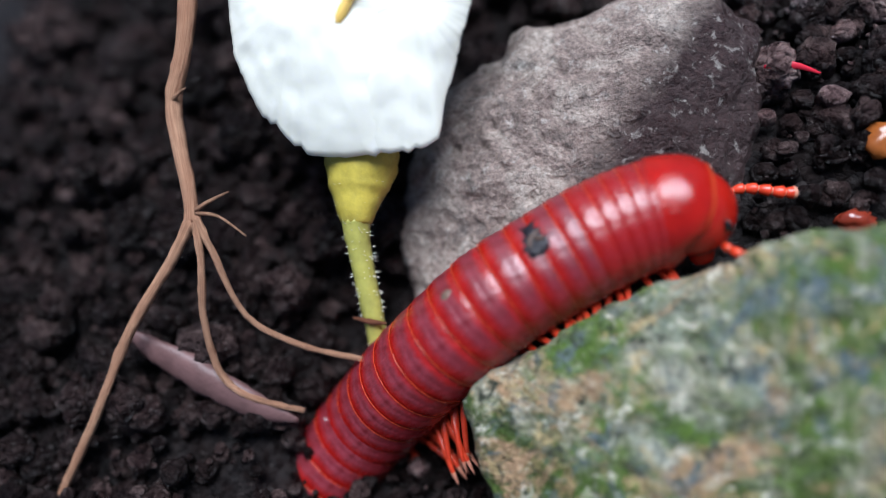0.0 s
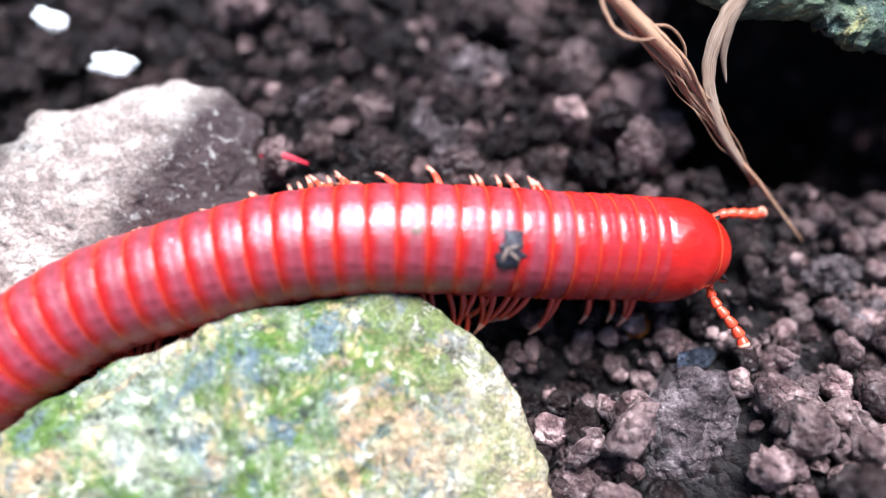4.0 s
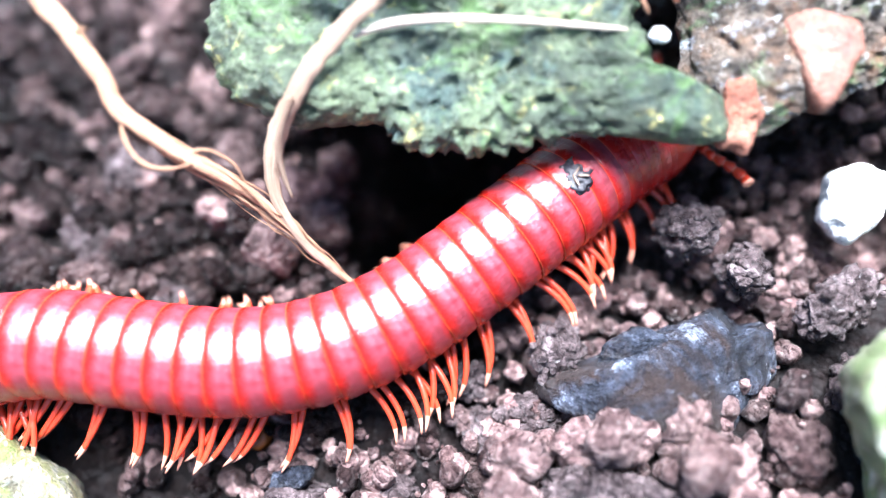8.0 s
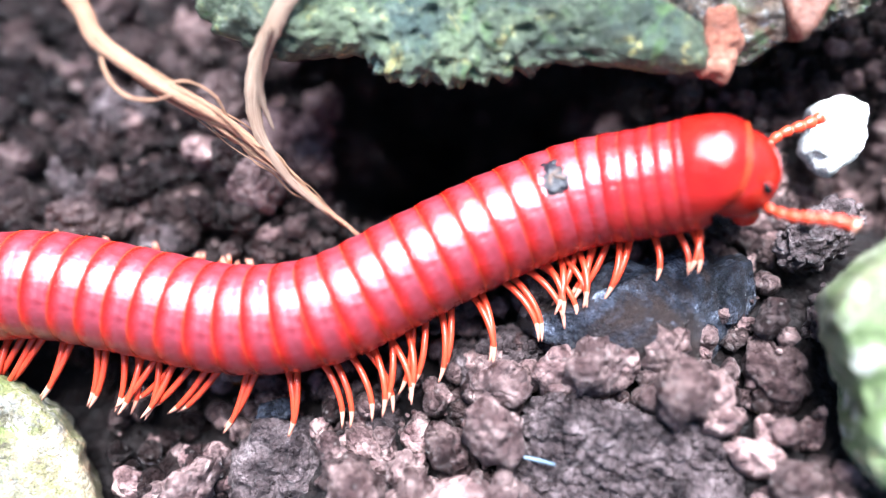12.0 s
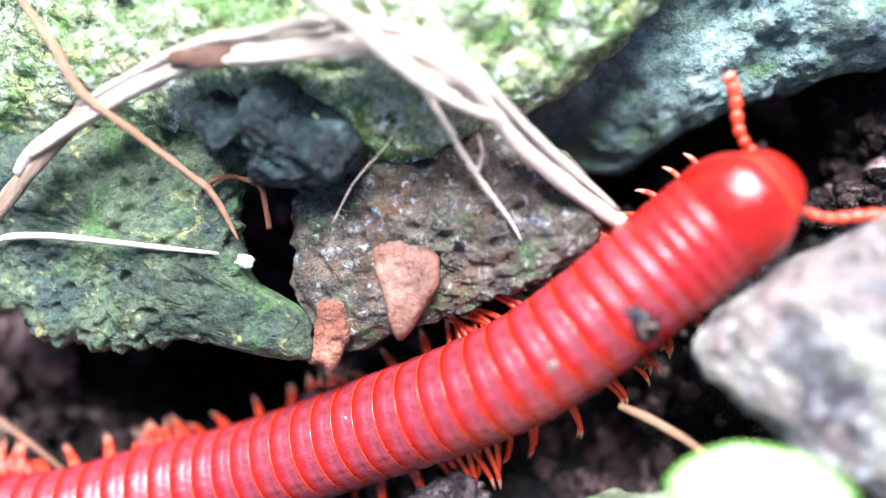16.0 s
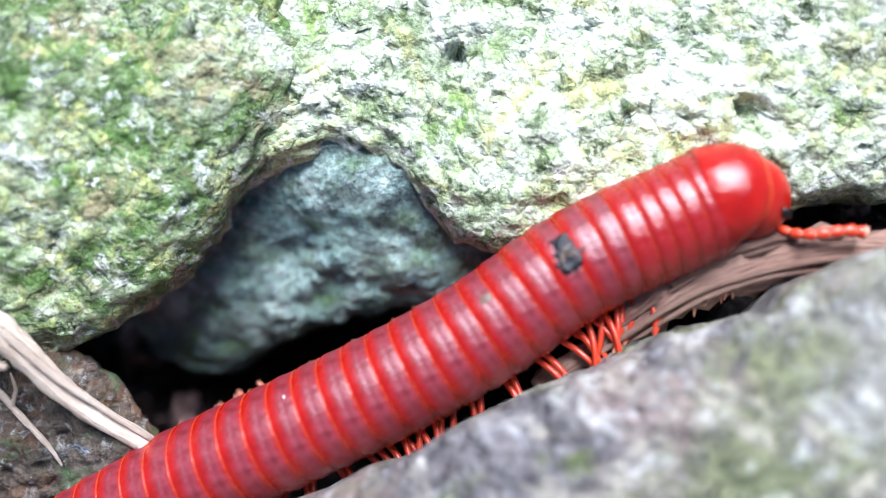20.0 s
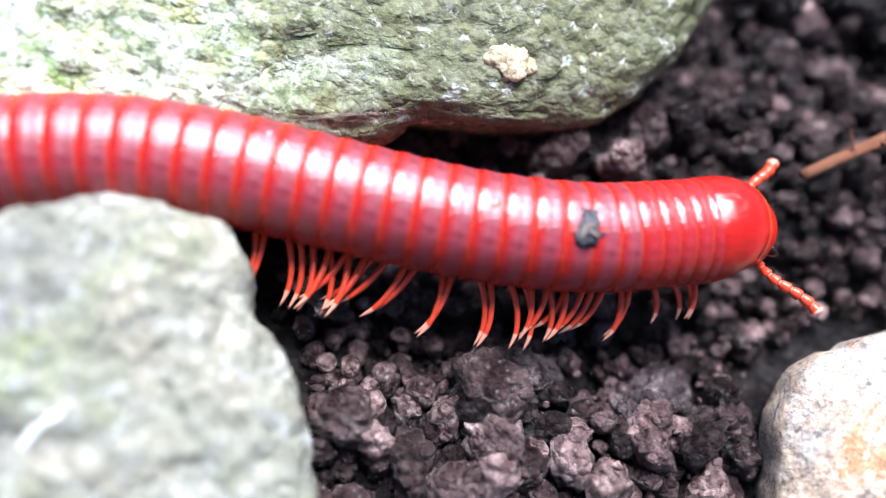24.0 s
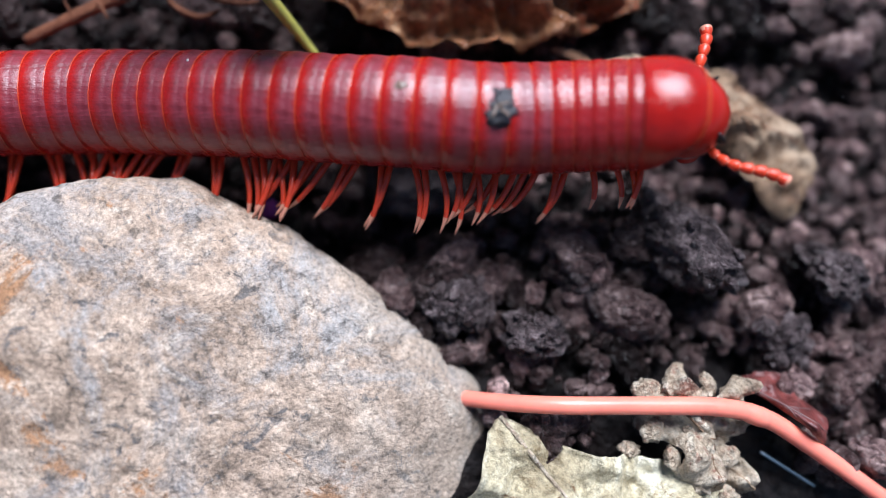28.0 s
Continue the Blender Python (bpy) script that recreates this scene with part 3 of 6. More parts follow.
def crumb_shapes(count, level, seed):
    """Lumpy little stones of radius one."""
    rng = random.Random(seed)
    shapes = []
    for _ in range(count):
        bm = bmesh.new()
        bmesh.ops.create_icosphere(bm, subdivisions=level, radius=1.0)
        o = Vector((rng.uniform(-50, 50), rng.uniform(-50, 50), rng.uniform(-50, 50)))
        sx, sy, sz = rng.uniform(0.8, 1.25), rng.uniform(0.75, 1.1), rng.uniform(0.6, 0.9)
        co = []
        for v in bm.verts:
            d = 1 + 0.36 * noise.noise(v.co * 1.1 + o) + 0.26 * noise.noise(v.co * 2.4 + o) + 0.2 * noise.noise(v.co * 5.0 + o) + 0.1 * noise.noise(v.co * 9.0 + o)
            co.append((v.co.x * d * sx, v.co.y * d * sy, v.co.z * d * sz))
        shapes.append((np.array(co), np.array([[v.index for v in f.verts] for f in bm.faces])))
        bm.free()
    return shapes


def grainy(me, count, low, high, seed):
    """Sticks small grains all over a clod's mesh."""
    rng = random.Random(seed)
    shapes = crumb_shapes(8, 2, seed + 1)
    bm = bmesh.new()
    bm.from_mesh(me)
    bm.verts.ensure_lookup_table()
    seats = [bm.verts[rng.randrange(len(bm.verts))].co.copy() for _ in range(count)]
    bm.free()
    verts, faces = [], []
    for p in seats:
        co, fa = rng.choice(shapes)
        r = rng.uniform(low, high) * MM
        n = len(verts)
        verts += [(p.x + a * r, p.y + b * r, p.z + c * r) for a, b, c in co]
        faces += [tuple(int(i) + n for i in f) for f in fa]
    return mesh_of("crust", verts, faces, [me.materials[0]])


def inside(u, v, outline):
    hit = False
    for (a, p), (c, q) in zip(outline, outline[1:] + outline[:1]):
        if (p > v) != (q > v) and u < a + (v - p) * (c - a) / (q - p):
            hit = not hit
    return hit


def build_crumbs():
    rng = random.Random(11)
    shapes = crumb_shapes(16, 3, 5)
    small = crumb_shapes(12, 2, 6)
    tiny = crumb_shapes(10, 1, 8)
    heaps = {k: [[], [], 0] for k in ("soil", "mid_soil", "dry_soil")}
    made = 0
    while made < 18500:
        x = rng.uniform(-48, 236)
        y = path_y(x) + (rng.uniform(-22, 25) if x > 46 else rng.uniform(-19, 38) if x > 2 else rng.uniform(-14, 58))
        z = soil_height(x, y)
        pick = rng.random()
        r = 0.14 + 0.16 * rng.random() if pick < 0.36 else (0.3 + 0.4 * rng.random() if pick < 0.63 else (0.65 + 0.6 * rng.random() if pick < 0.935 else 1.2 + 0.9 * rng.random()))
        v, w = y * SP + z * CP, z * SP - y * CP
        if any(inside(x, v, o) for o in OUTLINES) and w > -9:
            continue
        d = y - path_y(x)
        if -8 < d < (9 if x < 8 else 6):
            r = min(r, 0.85)
        made += 1
        co, fa = rng.choice(shapes if r > 1.1 else small if r > 0.3 else tiny)
        turn = np.array(Euler((rng.uniform(0, 6.3), rng.uniform(0, 6.3), rng.uniform(0, 6.3))).to_matrix())
        z += r * rng.uniform(-0.6, 1.3) if r > 0.3 else rng.uniform(-0.2, 0.9)
        # the soil is drier along the middle and the end of the bank
        dry = float(np.interp(x, [22, 33, 78, 90, 140, 160, 200, 216, 240], [0.06, 0.9, 0.85, 0.3, 0.3, 0.2, 0.3, 0.75, 0.8])) * (1.0 if y < path_y(x) + 4 or x > 205 else 0.35)
        # paler crumbs at x 6 to 44, d > 7 paint a bright haze into the soil
        moist = "mid_soil" if (36 < x < 86 and d < -3) or (50 < x < 86 and d < 5) or (6 < x < 44 and d > 7 and rng.random() < 0.3) or (x > 134 and rng.random() < (0.65 if d < 4 else 0.2)) else "soil"
        if x < 50 and d > -3:
            dry *= 0.35
        heap = heaps["dry_soil" if rng.random() < dry * 0.8 else moist]
        heap[0].append((co @ turn.T * r + (x, y, z)) * MM)
        heap[1].append(fa + heap[2])
        heap[2] += len(co)
    for mat, label in (("soil", "loose dark brown damp soil crumbs"), ("mid_soil", "moist grey-brown soil crumbs"), ("dry_soil", "paler grey dry soil crumbs and grit")):
        v, f = np.concatenate(heaps[mat][0]), np.concatenate(heaps[mat][1])
        me = bpy.data.meshes.new("soil_crumbs")
        me.vertices.add(len(v))
        me.vertices.foreach_set("co", v.ravel())
        me.loops.add(f.size)
        me.loops.foreach_set("vertex_index", f.ravel())
        me.polygons.add(len(f))
        me.polygons.foreach_set("loop_start", np.arange(len(f)) * 3)
        me.polygons.foreach_set("use_smooth", [True] * len(f))
        me.update(calc_edges=True)
        me.materials.append(MAT[mat])
        tagged(new("soil_crumbs", me), label, "soil", kind="stuff")


build_ground()

# ---- stones ----
rock("mossy_stone", [(-7, -11.5), (-6.2, -9.7), (-1, -6.5), (4.8, -3.4), (12, -1.4), (18.3, 0), (20.6, -0.6), (23, -2.2), (25.2, -4.1), (26.8, -7.5), (28.3, -12.5), (26, -20), (10, -25), (-4, -20)],
     (11, -12), 1.2, 2.2, 7, MAT["moss_rock"], "mossy stone blotched green, grey and orange", seed=3)
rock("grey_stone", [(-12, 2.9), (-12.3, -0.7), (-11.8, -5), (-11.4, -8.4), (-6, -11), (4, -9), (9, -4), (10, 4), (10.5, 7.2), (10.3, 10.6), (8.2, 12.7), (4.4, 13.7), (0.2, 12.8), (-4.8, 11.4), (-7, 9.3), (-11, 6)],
     (-1, 2), -7, 3.6, 6, MAT["grey_stone"], "grey-beige stone with a dark brown side", dents=((-6.2, 10.2, 0.8, 0.9),), seed=9)
rock("green_slab", [(34.3, 22.8), (35.4, 19.2), (37, 17.5), (40.2, 16.3), (44.8, 16.6), (46.3, 14.7), (52.1, 13.9), (55.2, 14.7), (58.4, 14.9), (62.0, 14.0), (64.2, 14.3), (64.0, 17), (60.2, 18.6), (59.6, 22), (60.0, 25.2), (62, 27.5), (62.4, 29.7), (55, 28.4), (47, 28), (38, 27)],
     (50, 21.5), 0.9, 1.5, 1.8, MAT["green_slab"], "overhanging stone slab green with algae", flat=6, rough=0.5, pitted=0.45, around=320, seed=14, ragged=0.5,
     dents=[(40.8 + 1.1 * k, 22.0 + 0.3 * math.sin(1.7 * k), 0.75, 0.85 - 0.05 * k) for k in range(11)])
rock("gritty_stone", [(62.4, 18.5), (63.2, 15.2), (65, 14.3), (67, 15.0), (69.8, 15.6), (74, 17.2), (78, 19), (81.9, 22.9), (79.2, 27), (75, 28.6), (68, 28), (63, 26.5), (62.2, 23)],
     (71, 21.5), -0.9, 1.6, 2.6, MAT["gritty"], "grey-brown gritty stone with orange inclusions", rough=0.5, pitted=0.5, seed=17)
rock("mossy_boulder", [(38, 27), (46, 27.4), (56, 26.5), (65, 25.8), (72, 26), (77, 28.3), (81, 32), (85, 36), (90, 46), (85, 60), (60, 66), (40, 60), (32, 42)],
     (62, 44), -0.6, 5.4, 9, MAT["moss_boulder"], "mossy boulder resting above the slab", seed=21, around=260, pitted=0.5)
rock("blue_stone", [(77, 26.5), (83, 26), (88, 29.5), (93, 31.5), (99, 32.5), (103, 36), (102, 42), (88, 45), (80, 39), (75, 30)],
     (90, 37), -5.2, 2.0, 6, MAT["blue_stone"], "blue-green damp stone in the shade of the boulders", seed=27, tilt=(0.05, 0.42), rough=0.7, pitted=0.15)
rock("pale_boulder", [(79, 34.3), (85, 38.7), (91, 41.3), (95.5, 40), (99.2, 36.7), (102, 35.6), (106, 36.9), (114, 39.0), (124, 39.9), (132, 41.8), (138.5, 42.4), (142.5, 44.6), (150, 44.5), (154, 45), (158, 48), (161, 53), (165, 62), (160, 78), (120, 88), (90, 78), (78, 60)],
     (104, 70), -2.8, 3.0, 9, MAT["pale_wall"], "pale boulder furred with lichen and moss", flat=22, dents=((98.7, 47, 0.7, 1.8), (119.5, 50.4, 0.6, 1.4), (116.4, 44.4, 1.1, 2.0), (82.4, 48, 0.6, 1.2), (134, 47, 1.6, 0.8)), seed=33, around=360, pitted=0.6, rough=0.5)
rock("violet_stone", [(85.5, 15.5), (85.8, 17.2), (88, 19), (90.1, 20.5), (93.3, 22), (97.5, 24.1), (101.3, 26.8), (105.8, 28.8), (111.4, 32.1), (116.7, 33.4), (117.3, 34.8), (120.4, 36.3), (125, 37.9), (128, 37.8), (129.2, 37), (131.4, 37), (132.8, 35.2), (133.6, 32.4), (135.5, 29.3), (136.5, 26), (137, 22), (134, 16), (122, 10), (104, 8), (92, 9.5), (88, 13)],
     (114, 23), 3.6, 3.2, 9, MAT["purple_stone"], "grey-violet stone with thin green moss", flat=4, seed=41, around=300)
rock("sprout_stone", [(70, -7), (69.8, -3.8), (68.6, 0.9), (69.5, 2.4), (72.6, 4.6), (75.5, 6.8), (80.7, 7.6), (86, 9), (90, 7), (92, 0), (88, -10), (76, -13)],
     (79, -2), 6.2, 1.8, 10, MAT["olive_rock"], "green mossy stone beside the seedling", seed=52)
rock("pale_stone", [(163.5, 19), (163.7, 27), (165.5, 30.1), (169.7, 32.3), (174, 33.4), (179, 33.4), (181, 32.4), (185.2, 30.6), (189, 27.6), (194.2, 23.6), (197.9, 20.5), (198.3, 17.5), (197, 12), (190, 6), (176, 4), (167, 9)],
     (180, 19), 2.2, 3.4, 9, MAT["pale_rock"], "smooth pale beige stone with rust spots", seed=63, rough=0.25, pitted=0.16, around=260)


# ---- the fallen flower ----
def build_flower():
    top = tagged(new("fallen_flower"), "white blossom with yellow-green calyx on a hairy stem", "flower")
    part("petal", sheet_mesh("petal", [(-21.6, 13), (-21.2, 9.2), (-19.6, 5.7), (-17, 3.4), (-14.8, 2.8), (-11.5, 3.2), (-10.4, 7), (-11.6, 13.2), (-12.6, 15), (-12.4, 20), (-15, 25), (-21, 23), (-22.4, 18)], (-16.2, 12), 0.7, [MAT["petal"]], 1.8, 0.14, 0.28, seed=2.0, around=140, rings=24, ragged=0.035), top, "wide white petal")
    part("petal", sheet_mesh("petal", [(-14.6, 3.2), (-11.3, 3.1), (-8.4, 3.7), (-8.2, 5.2), (-8.6, 5.9), (-8.0, 6.6), (-7.4, 9), (-6.6, 12), (-4.4, 16), (-4.6, 22), (-9, 25), (-11.6, 20), (-11.8, 15)], (-9.6, 11.5), 0.6, [MAT["petal"]], 1.4, 0.14, 0.28, seed=5.0, around=140, rings=24, ragged=0.045), top, "white petal with a torn edge")
    part("stripe", sheet_mesh("stripe", [(-14.9, 8.8), (-14.5, 9.0), (-13.3, 11.4), (-12.0, 13.3), (-11.2, 14.4), (-12.2, 14.3), (-13.4, 12.4), (-14.4, 10.4)], (-13.3, 11.8), 2.2, [MAT["petal_stripe"]], 0.25, 0.2, 0.1, seed=1.0, around=36, rings=5), top, "yellow stripe")
    pts = [bank(*p) for p in ((-14.0, 4.0, -2.6), (-14.0, 3.4, -2.1), (-14.0, 2.4, -1.8), (-14.1, 1.2, -1.6), (-14.15, 0.2, -1.4), (-14.2, -1.0, -1.3))]
    part("calyx", tube_mesh("calyx", pts, [1.8, 2.3, 2.25, 1.9, 1.45, 0.95], [MAT["calyx"]], 24, 0.05), top, "bulging yellow-green calyx")
    stem = part("stem", tube_mesh("stem", [bank(*p) for p in ((-14.2, -0.6, -1.2), (-14.1, -2.2, -1.5), (-13.8, -4.6, -2.0), (-13.4, -7.2, -2.5), (-13.2, -9.5, -3.4), (-13, -12, -4.5))], [0.95, 0.78, 0.7, 0.68, 0.66, 0.6], [MAT["flower_stem"]], 14, 0.06), top, "hairy yellow-green stem")
    part("thorn", tube_mesh("thorn", [bank(*p) for p in ((-14.6, -7.0, -1.9), (-13.4, -7.2, -1.75), (-12.4, -7.3, -1.9))], [0.08, 0.22, 0.08], [MAT["brown_stem"]], 6), stem)
    rng = random.Random(4)
    verts, faces = [], []
    for _ in range(240):
        v = rng.uniform(-9, 3.0)
        r = float(np.interp(v, [-9, -1, 0, 1.5, 3], [0.68, 0.92, 1.3, 1.95, 2.25]))
        a = rng.uniform(0, 2 * math.pi)
        u0 = float(np.interp(v, [-9, -4.6, -1, 3], [-13.2, -13.8, -14.2, -14.0]))
        w0 = float(np.interp(v, [-9, -4.6, -1, 3], [-3.2, -2.0, -1.3, -1.95]))
        n = len(verts)
        out = Vector((math.cos(a), rng.uniform(-0.3, 0.3), math.sin(a)))
        foot = Vector((u0, v, w0)) + Vector((math.cos(a), 0, math.sin(a))) * r * 0.95
        verts += [bank(*(foot + Vector((0.03, 0, 0)))), bank(*(foot + Vector((-0.015, 0.03, 0)))), bank(*(foot + Vector((-0.015, -0.03, 0)))), bank(*(foot + out * rng.uniform(0.15, 0.3)))]
        faces += [(n, n + 1, n + 3), (n + 1, n + 2, n + 3), (n + 2, n, n + 3)]
    tagged(part("hairs", mesh_of("hairs", verts, faces, [MAT["petal"]], False), top, "fine pale hairs"), kind="stuff")


build_flower()


# ---- roots, straws and stems ----
def build_root(name, label, category, trunk, branches, mat, sides=10, **shape):
    """trunk and branches: (places, radii)."""
    top = tagged(new(name), label, category)
    part("main_strand", tube_mesh("main_strand", [bank(*p) for p in trunk[0]], trunk[1], [mat], sides, **shape), top)
    for pts, rad in branches:
        part("side_strand", tube_mesh("side_strand", [bank(*p) for p in pts], rad, [mat], 7, 0.3), top)
    return top


build_root("branching_root", "pinkish brown hanging root that forks into thin strands", "root",
           ([(-24.4, 19, 0), (-24.6, 12.5, 0), (-24.9, 9.1, 0.3), (-25.5, 6.1, 0.3), (-24.3, 1.2, 0.8), (-24.0, -1.0, 1.0)], [0.62, 0.58, 0.5, 0.52, 0.46, 0.42]),
           [([(-24.0, -0.8, 1), (-25.6, -3.8, 1.2), (-27.8, -7.5, 1.7), (-30.1, -12.9, 2.0), (-33.0, -18.4, 1.7), (-35.4, -23.2, 0.8)], [0.4, 0.36, 0.34, 0.32, 0.32, 0.3]),
            ([(-23.8, -0.6, 1), (-23.3, -3.5, 1.2), (-23.3, -6.8, 1.0), (-22.6, -10.3, 0.4), (-20.8, -11.9, 0), (-17.4, -12.8, -0.6)], [0.3, 0.26, 0.24, 0.24, 0.24, 0.18]),
            ([(-23.7, -0.6, 1), (-22.6, -2.6, 1.2), (-20.7, -6.7, 0.5), (-17.6, -8.6, -0.5), (-14.2, -9.5, -1.5), (-11, -10.5, -3)], [0.28, 0.22, 0.2, 0.2, 0.2, 0.16])] +
            [([(-23.6, -0.2, 1.2), (-22.4, 0.4, 1.4), (-21.2, 0.9, 1.6)], [0.16, 0.12, 0.05]),
            ([(-23.6, -0.4, 1.2), (-22.2, -0.6, 1.0), (-20.6, -1.8, 0.6)], [0.14, 0.1, 0.05]),
            ([(-25.3, 6.6, 0.6), (-24.6, 7.0, 1.0), (-24.1, 7.2, 1.2)], [0.16, 0.1, 0.04])],
           MAT["root"], 12, knobbly=0.16)
strand("dry_pod", [(-29.1, -8.2, -0.1), (-27.3, -9.3, -0.1), (-24.7, -10.6, -0.2), (-22.3, -11.8, -0.3), (-20.1, -12.8, -0.5), (-17.9, -13.5, -0.8)], [0.3, 0.9, 1.15, 1.1, 0.85, 0.15], MAT["pod"], "shrivelled mauve pod lying on the soil", "pod", sides=14, knobbly=0.2, flatten=0.5)
strand("red_petal_strip", [(10.2, 8.5, -5.5), (11.8, 8.5, -5.3), (13.4, 8.0, -5.5)], [0.1, 0.22, 0.06], MAT["red_petal"], "thin crimson petal strip on the soil", "petal", sides=8, flatten=0.4)

ROOT_LINE = [(24.6, 30, 4.5), (26.8, 23.8, 4.2), (28.0, 22.2, 4.0), (29.9, 19.2, 3.8), (30.8, 17.3, 3.6), (33.3, 15.1, 2.8), (36.3, 13.1, 1.2), (37.8, 11.8, 0.2), (39.4, 10.2, -0.7), (41.0, 8.2, -1.6), (42.6, 6.4, -2.6)]


def root_fibres(rng):
    """Fibres that twist loosely round the lower root and stray from it."""
    out = []
    for k in range(11):
        first, last = rng.uniform(3.6, 6.0), rng.uniform(7.6, 10.0)
        thick = rng.uniform(0.1, 0.2) if k < 5 else rng.uniform(0.035, 0.075)
        stray = rng.uniform(0.25, 0.5) if k < 5 else rng.uniform(0.3, 0.9)
        turn, phase = rng.uniform(-0.55, 0.55), rng.uniform(0, 6.3)
        pts, rad = [], []
        for m in range(9):
            x = first + (last - first) * m / 8
            n = min(int(x), len(ROOT_LINE) - 2)
            p = Vector(ROOT_LINE[n]).lerp(Vector(ROOT_LINE[n + 1]), x - n)
            a = phase + turn * m + rng.uniform(-0.35, 0.35)
            away = 0.15 + stray * math.sin(math.pi * m / 8)
            pts.append(tuple(p + Vector((math.cos(a), math.cos(a) * 0.6 + 0.3 * rng.uniform(-1, 1), math.sin(a))) * away))
            rad.append(thick * (1 - 0.5 * m / 8))
        out.append((pts, rad))
    return out


build_root("forked_root", "pale tan root fraying into fine fibres above the soil", "root",
           (ROOT_LINE, [0.62, 0.6, 0.58, 0.52, 0.5, 0.42, 0.34, 0.3, 0.26, 0.22, 0.12]),
           [([(37.2, 12.3, 0.4), (38.6, 10.6, -0.6), (40.2, 8.8, -1.4), (42.6, 6.6, -2.2), (45, 4.2, -3.2), (46.8, 2.6, -4.2)], [0.24, 0.2, 0.2, 0.16, 0.12, 0.06]),
            ([(30.8, 17.0, 3.6), (31.0, 15.6, 3.6), (31.9, 14.3, 3.4), (33.2, 14.0, 3.0), (34.4, 14.3, 2.6)], [0.16, 0.14, 0.14, 0.12, 0.08]),
            ([(33.8, 14.9, 2.6), (35.2, 15.0, 2.4), (36.4, 14.2, 1.6), (36.8, 12.8, 0.8)], [0.12, 0.1, 0.1, 0.06]),
            ([(28.7, 21.4, 4.2), (29.4, 21.6, 4.6), (29.8, 21.5, 4.8)], [0.14, 0.1, 0.04])] + root_fibres(random.Random(21)),
           MAT["root"], 12, knobbly=0.22)
build_root("dry_grass_blade", "twisted brown dry grass blade hanging from the stones", "grass",
           ([(52, 28.5, 5), (48, 25, 4.5), (45.6, 22.8, 4), (43.4, 21.0, 3.6), (41.5, 19.2, 3.2), (39.9, 17.2, 2.4), (38.8, 15.4, 1.6), (38.3, 13.4, 0.8), (38.6, 11.6, 0.2), (39.9, 9.2, -0.8), (42.2, 6.8, -2.2)], [0.5, 0.52, 0.5, 0.5, 0.5, 0.55, 0.55, 0.45, 0.35, 0.28, 0.12]),
           [([(40.2, 17.6, 3.0), (39.2, 15.6, 2.2), (39.0, 13.8, 1.2), (39.4, 12.2, 0.6)], [0.2, 0.22, 0.2, 0.06])], MAT["brown_grass"], 12, knobbly=0.25, flatten=0.45)
strand("pale_straw", [(43.8, 20.7, 2.9), (45.6, 21.2, 3.1), (48.5, 21.3, 3.2), (52.5, 21.0, 3.1), (55.6, 20.7, 2.7), (58.8, 20.4, 2.1)], [0.12, 0.26, 0.24, 0.2, 0.18, 0.1], MAT["straw"], "thin white straw lying across the slab", "straw", sides=8)

big = build_root("dry_vine", "pale fibrous dry vine arching over the stones", "vine",
                 ([(47.4, 25.0, 4.5), (48.9, 26.5, 4.6), (54.4, 29.5, 4.9), (59.0, 31.3, 5.1), (63.1, 31.5, 5.3), (67.1, 31.8, 5.4), (69.7, 31.8, 5.2), (72.5, 31.0, 4.6), (74.6, 29.4, 3.6), (76.0, 27.6, 2.6), (78.4, 25.2, 1.4), (81.9, 22.7, -0.4), (86, 20, -3)], [0.42, 0.6, 0.8, 0.95, 0.95, 1.0, 1.1, 1.05, 0.9, 0.8, 0.7, 0.6, 0.4]),
                 [([(62.0, 40, 9.4), (64.4, 36.0, 9.2), (66.2, 33.9, 8.6), (68.6, 32.2, 7.6), (71.0, 30.2, 6.6), (73.4, 28.6, 5.6), (75.4, 27.8, 4.6)], [0.36, 0.42, 0.48, 0.5, 0.46, 0.4, 0.2]),
                  ([(67.6, 36.5, 6.4), (68.9, 34.0, 6.0), (70.4, 31.6, 5.4), (72.1, 28.6, 4.0), (73.3, 26.4, 2.6), (74.6, 24.4, 1.6), (75.8, 22.8, 0.9), (76.6, 21.4, 0.4)], [0.3, 0.28, 0.3, 0.26, 0.22, 0.2, 0.18, 0.05]),
                  ([(74.2, 25.2, 2.0), (74.5, 26.2, 2.3), (74.3, 27.2, 2.6)], [0.14, 0.12, 0.04])] +
                  [([(66.0, 36.9, 6.0), (67.8, 36.4, 6.0), (69.2, 35.4, 5.8), (70.2, 33.6, 5.6)], [0.2, 0.24, 0.22, 0.1]),
                  ([(52, 28.8, 5.3), (58.8, 31.6, 5.9), (63, 32.2, 6.2), (68, 32.6, 6.3), (73, 31.2, 5.2), (77.5, 27.0, 2.8), (82, 23.2, 0)], [0.2, 0.3, 0.3, 0.35, 0.3, 0.25, 0.15]),
                  ([(48.6, 25.9, 4.9), (53, 28.2, 5.4), (59, 30.6, 5.8), (64, 30.9, 6.1), (69, 31, 6.1), (73.4, 29.6, 4.8)], [0.2, 0.28, 0.25, 0.3, 0.3, 0.1])],
                 MAT["straw"], 14, knobbly=0.22, flatten=0.75)
part("knot_hole", sheet_mesh("knot_hole", [(57.2, 30.6), (58.6, 31.7), (59.4, 31.3), (60.4, 32.0), (61.8, 31.7), (61.4, 31.0), (62.0, 30.6), (60.2, 30.4), (58.8, 30.7)], (59.9, 31.1), 6.1, [MAT["hollow"]], 0.15, 0.1, 0.4, around=40, rings=6), big, "dark brown split")
